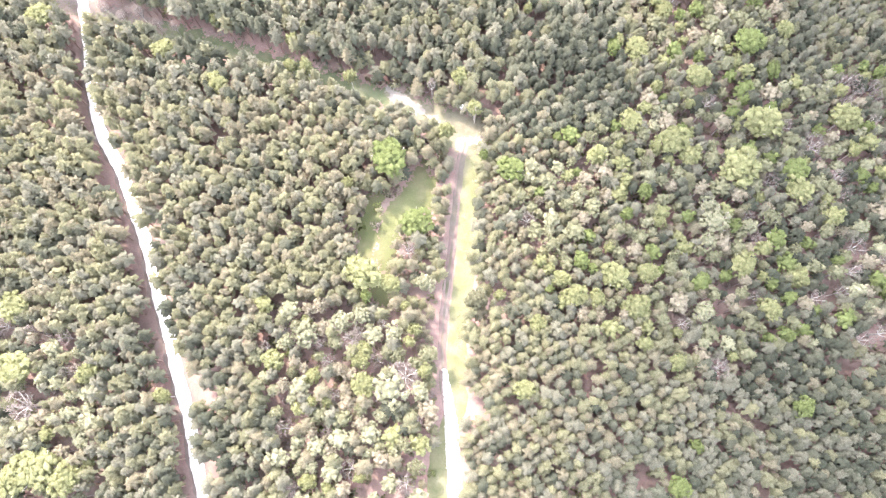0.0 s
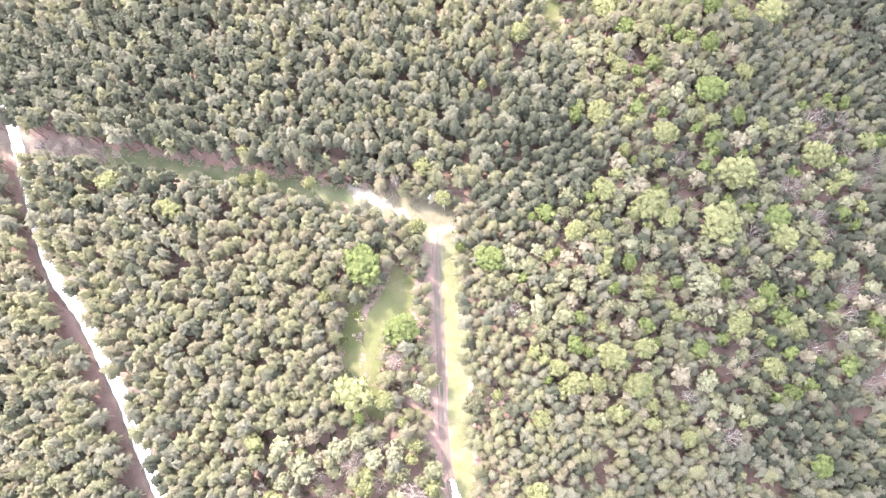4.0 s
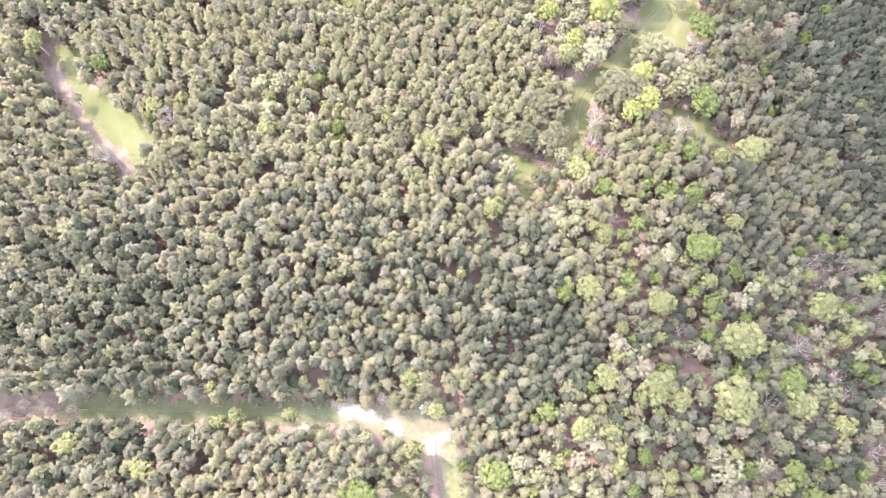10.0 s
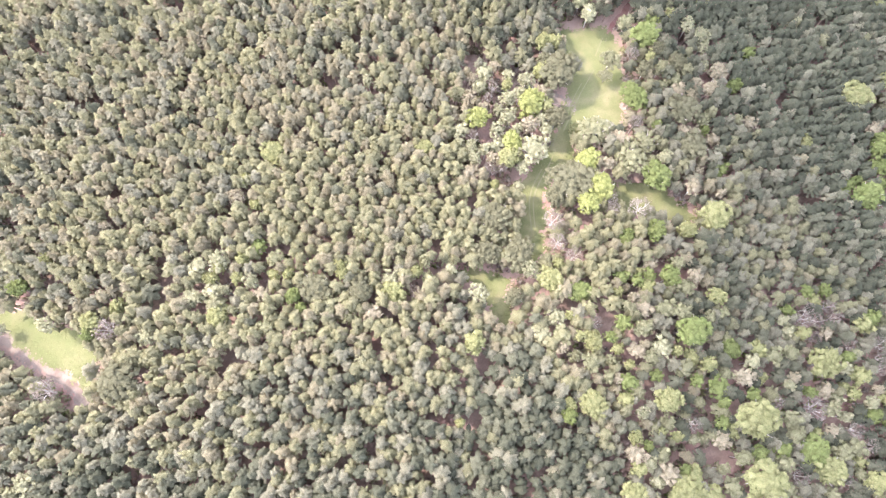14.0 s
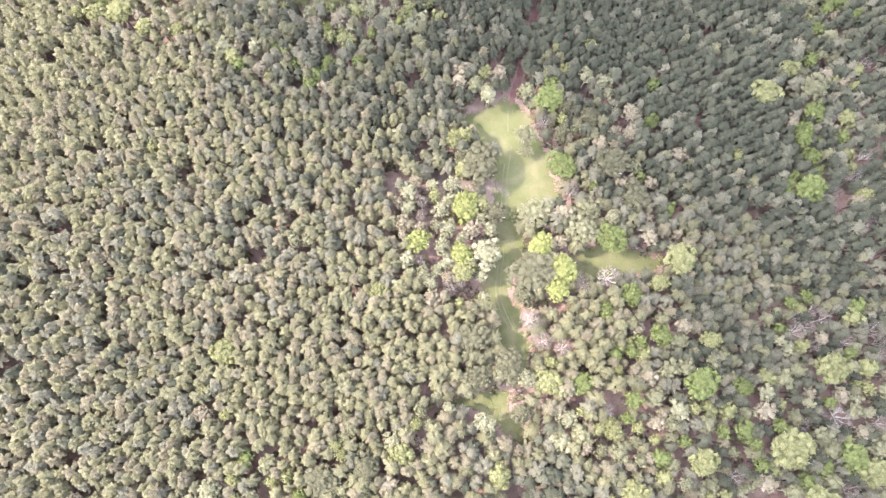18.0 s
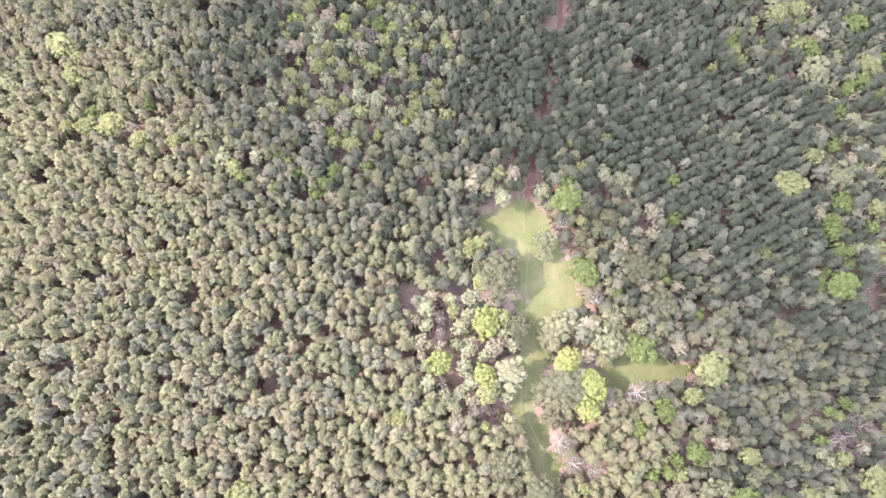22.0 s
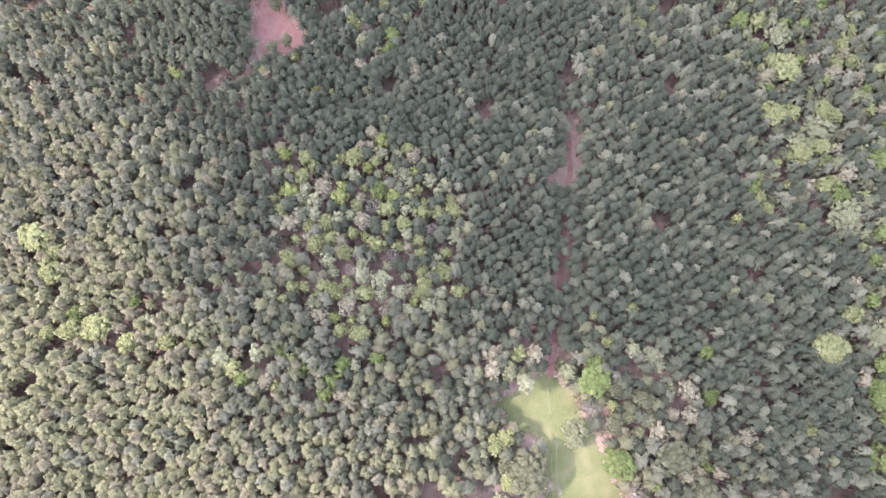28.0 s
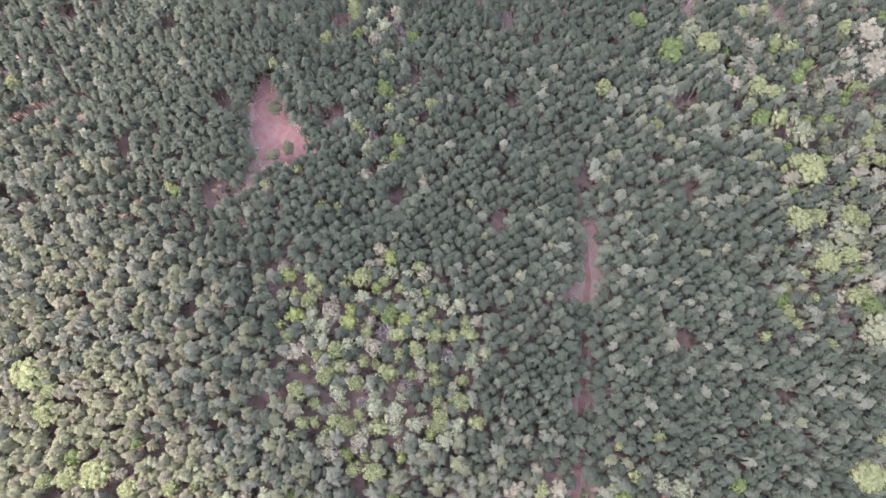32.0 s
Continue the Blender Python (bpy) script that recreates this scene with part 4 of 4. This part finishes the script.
for i in np.flatnonzero(single):
    x, y = float(px[i]), float(py[i])
    near = "the gravel road" if x < -30 and y < 130 else "the dirt track and power line" if y < 110 else "the grassy clearing" if x < 125 and y < 240 else "the red trail"
    base = tagged(new("pine_tree"), "slender pine with tufted crown beside " + near, "pine tree", "pines along " + near)
    base.empty_display_size = 0.3
    base.matrix_basis = Matrix.LocRotScale((x, y, float(gz(x, y))), Euler((0, 0, spin[i])), (size[i], size[i], high[i]))
    crown, trunk = PINES[form[i]]
    for n, shp, m in (("crown", crown, NEEDLES[tone[i]]), ("trunk", trunk, BARK)):
        new(n, stored((n, "pine", form[i], m.name), shp, m)).parent = base

for name, label, pick in (
        ("pine_stand", "dense pine plantation with olive-green crowns west of the clearing", px <= 60),
        ("pine_stand", "dense pine plantation round the grassy clearing", (px > 60) & (px <= 125)),
        ("pine_stand", "dark rowed pine plantation east of the clearing", px > 125)):
    vs, fs, ms, ns, n = [], [], [], [], 0
    for k, (crown, trunk) in enumerate(PINES):
        sel = np.flatnonzero(pick & ~single & (form == k))
        if not len(sel):
            continue
        v0, f0, n0 = join([crown, trunk])
        c, s = np.cos(spin[sel])[:, None], np.sin(spin[sel])[:, None]
        x = (v0[:, 0] * c - v0[:, 1] * s) * size[sel][:, None] + px[sel][:, None]
        y = (v0[:, 0] * s + v0[:, 1] * c) * size[sel][:, None] + py[sel][:, None]
        z = v0[:, 2] * high[sel][:, None] + gz(px[sel], py[sel])[:, None]
        vs.append(np.stack((x, y, z), -1).reshape(-1, 3))
        ns.append(np.stack((n0[:, 0] * c - n0[:, 1] * s, n0[:, 0] * s + n0[:, 1] * c, n0[:, 2] + 0 * c), -1).reshape(-1, 3))
        fs.append((f0[None] + (np.arange(len(sel)) * len(v0))[:, None, None] + n).reshape(-1, 3))
        ms.append(np.where(np.arange(len(f0))[None] < len(crown[1]), tone[sel][:, None], len(NEEDLES)).ravel())
        n += len(sel) * len(v0)
    me = raw_mesh(name, np.concatenate(vs), np.concatenate(fs), NEEDLES + [BARK], np.concatenate(ms), normals=np.concatenate(ns))
    tagged(new(name, me), label, "pine forest", kind="stuff")

# ---- undergrowth ----
shrubs = [sprays(rng.normal(0, 0.35, (7, 3)) * (1, 1, 0.6) + (0, 0, 0.9), np.full(7, 0.45), 34, 0.42, 0.35, 0.4) for _ in range(6)]
qx, qy = rng.uniform(-116, 284, 44000), rng.uniform(-26, 390, 44000)
want = np.where(inside(qx, qy, FOREST), 0.1, 0)
for poly, s in MIXED:
    want = np.maximum(want, np.where(inside(qx, qy, poly), s * 0.85, 0))
for poly in OPEN_AREAS:
    d = off_line(qx, qy, ring(poly))
    inner = inside(qx, qy, poly)
    want = np.where(inner, 0.3 if poly is GLADE_BRUSH else 0, np.where((d < 6.0) & (want > 0), 0.9, want))
for line, w in OPEN_LINES:
    want = np.where(off_line(qx, qy, line) < w + 0.4, 0, want)
pick = rng.uniform(size=len(qx)) < want
vs, fs, ms, ns, n = [], [], [], [], 0
for x, y in zip(qx[pick], qy[pick]):
    v, f, m = shrubs[int(rng.integers(0, 6))]
    k = rng.uniform(0.8, 1.9)
    vs.append(v * (k, k, k * rng.uniform(0.9, 1.6)) + (x, y, float(gz(x, y)))), fs.append(f + n), ns.append(m)
    ms.append(np.full(len(f), rng.choice((0, 2, 3, 4, 5, 6, 6, 7, 3, 4))))
    n += len(v)
me = raw_mesh("undergrowth", np.concatenate(vs), np.concatenate(fs), [LEAVES[c] for c in order], np.concatenate(ms), normals=np.concatenate(ns))
tagged(new("undergrowth", me), "thin pale and pinkish shrubs on the forest floor", "shrubs", kind="stuff")

# ---- grass tufts ----
blades = []
for poly, n in ((CLEARING, 2600), (NORTH_MEADOW, 1300), (GLADE, 700), (SIDE_GLADE, 500), (SOUTH_GLADE, 350)):
    p = np.asarray(poly)
    q = np.column_stack((rng.uniform(p[:, 0].min(), p[:, 0].max(), n * 3), rng.uniform(p[:, 1].min(), p[:, 1].max(), n * 3)))
    blades.append(q[inside(q[:, 0], q[:, 1], poly)][:n])
line = smooth(VERGE, 0.05)
blades.append(line[rng.integers(0, len(line), 1200)] + rng.normal(0, 0.9, (1200, 2)))
line = smooth(RIDE, 0.05)
blades.append(line[rng.integers(0, len(line), 1600)] + rng.normal(0, 1.3, (1600, 2)))
spot = np.concatenate(blades)
root = np.repeat(np.column_stack((spot, gz(spot[:, 0], spot[:, 1]) + 0.03)), 4, 0)
a = rng.uniform(0, 6.28, len(root))
lean = rng.uniform(0.05, 0.3, len(root))
tip = root + np.column_stack((np.cos(a) * lean, np.sin(a) * lean, rng.uniform(0.05, 0.16, len(root))))
wide = np.column_stack((-np.sin(a), np.cos(a), np.zeros(len(a)))) * rng.uniform(0.03, 0.1, (len(a), 1))
tagged(new("grass", raw_mesh("grass", np.stack((root - wide, root + wide, tip), 1).reshape(-1, 3), np.arange(len(root) * 3).reshape(-1, 3), [BLADES])),
       "tufts of yellow-green spring grass in the clearings", "grass", kind="stuff")


# ---- power line ----
def pole(x, y):
    z = float(gz(x, y))
    base = tagged(new("utility_pole"), "weathered wooden utility pole with a short crossarm", "utility pole")
    base.location = (x, y, z)
    bm = bmesh.new()
    bmesh.ops.create_cone(bm, cap_ends=True, segments=10, radius1=0.16, radius2=0.11, depth=9.4)
    bmesh.ops.translate(bm, vec=(0, 0, 4.5), verts=bm.verts)
    part("shaft", bm, WOOD, base)
    bm = bmesh.new()
    box(bm, -0.06, -0.8, 8.5, 0.06, 0.8, 8.64)
    bmesh.ops.bevel(bm, geom=bm.edges[:], offset=0.012, segments=1)
    crossarm = part("crossarm", bm, WOOD, base)
    for s in (-0.65, 0.65):
        bm = bmesh.new()
        bmesh.ops.create_cone(bm, cap_ends=True, segments=8, radius1=0.05, radius2=0.03, depth=0.16)
        bmesh.ops.translate(bm, vec=(0, s, 8.72), verts=bm.verts)
        part("insulator", bm, WHITE, crossarm, "small white insulator")


POLES = [(6.5, 75.0), (-130.0, 118.5)]
for x, y in POLES:
    pole(x, y)
for s in (-0.65, 0.65):
    (ax, ay), (bx, by) = POLES
    u = np.linspace(0, 1, 41)
    x, y = ax + (bx - ax) * u, ay + (by - ay) * u + s
    z = gz(ax, ay) * (1 - u) + gz(bx, by) * u + 8.8 - 2.4 * 4 * u * (1 - u)
    pts = np.column_stack((x, y, z))
    v, f, m = join([tube(p, q, 0.005, 0.005, 4) for p, q in zip(pts[:-1], pts[1:])])
    tagged(new("power_line", raw_mesh("power_line", v, f, [WIRE])), "thin pale overhead wire along the grassy strip", "wire")

# ---- hunting stand ----
x, y = 3.2, 78.0
stand = tagged(new("hunting_stand"), "small white box hunting stand on wooden legs at the forest edge", "hunting stand")
stand.location, stand.rotation_euler, stand.scale = (x, y, float(gz(x, y))), (0, 0, 0.35), (0.8, 0.8, 0.95)
for sx, sy in itertools.product((-0.5, 0.5), repeat=2):
    bm = bmesh.new()
    box(bm, sx - 0.05, sy - 0.05, -0.1, sx + 0.05, sy + 0.05, 2.6)
    part("leg", bm, WOOD, stand)
bm = bmesh.new()
box(bm, -0.62, -0.62, 2.6, 0.62, 0.62, 2.7)
part("platform", bm, WOOD, stand)
for x0, y0, x1, y1 in ((-0.58, -0.58, 0.58, -0.54), (-0.58, 0.54, 0.58, 0.58), (-0.58, -0.54, -0.54, 0.54), (0.54, -0.54, 0.58, 0.54)):
    bm = bmesh.new()
    box(bm, x0, y0, 2.7, x1, y1, 3.25)
    part("wall_panel", bm, WHITE, stand)
for sx, sy in itertools.product((-0.54, 0.54), repeat=2):
    bm = bmesh.new()
    box(bm, sx - 0.03, sy - 0.03, 3.25, sx + 0.03, sy + 0.03, 3.85)
    part("corner_post", bm, WOOD, stand)
bm = bmesh.new()
box(bm, -0.7, -0.7, 3.85, 0.7, 0.7, 3.9)
for v in bm.verts:
    v.co.z += 0.08 * v.co.x
part("roof", bm, WHITE, stand, "flat white sheet-metal roof")
for s in (-0.2, 0.2):
    bm = bmesh.new()
    box(bm, s - 0.025, -1.0, -0.1, s + 0.025, -0.94, 2.75)
    for v in bm.verts:
        v.co.y += 0.32 * max(v.co.z, 0) / 2.75
    part("ladder_rail", bm, WOOD, stand)
for k in range(8):
    bm = bmesh.new()
    z = 0.3 + 0.32 * k
    box(bm, -0.2, -0.99 + 0.32 * z / 2.75, z, 0.2, -0.95 + 0.32 * z / 2.75, z + 0.04)
    part("rung", bm, WOOD, stand)

# ---- cloud ----
CLOUD_SHADE = [(26, -60), (29, -8), (33, 14), (39, 36), (43, 64), (57, 92), (92, 120), (109, 146), (120, 172), (108, 192), (88, 208), (76, 228), (73, 248), (86, 266), (108, 278), (129, 286), (149, 296), (169, 307), (194, 322), (236, 364), (400, 400),
               (400, 230), (300, 156), (248, 136), (212, 120), (176, 100), (166, 80), (160, -60)]
CLOUD_BASE = 450.0
pieces = []
while len(pieces) < 7000:
    x, y = rng.uniform(20, 410), rng.uniform(-75, 410)
    d = float(off_line(np.array([x]), np.array([y]), ring(CLOUD_SHADE))[0]) * (1 if inside(np.array([x]), np.array([y]), CLOUD_SHADE)[0] else -1)
    if rng.uniform() > d / 16:
        continue
    q = Vector((x, y, 0)) + SUN_FROM * (CLOUD_BASE / SUN_FROM.z)
    pieces.append(tuft(np.array(q) + (0, 0, rng.uniform(0, 40)), rng.uniform(6, 13), 0.6, 0.35))
v, f, m = join(pieces)
tagged(new("cloud", raw_mesh("cloud", v, f, [VAPOUR])), "ragged white fair-weather cloud drifting over the forest", "cloud", kind="backdrop")
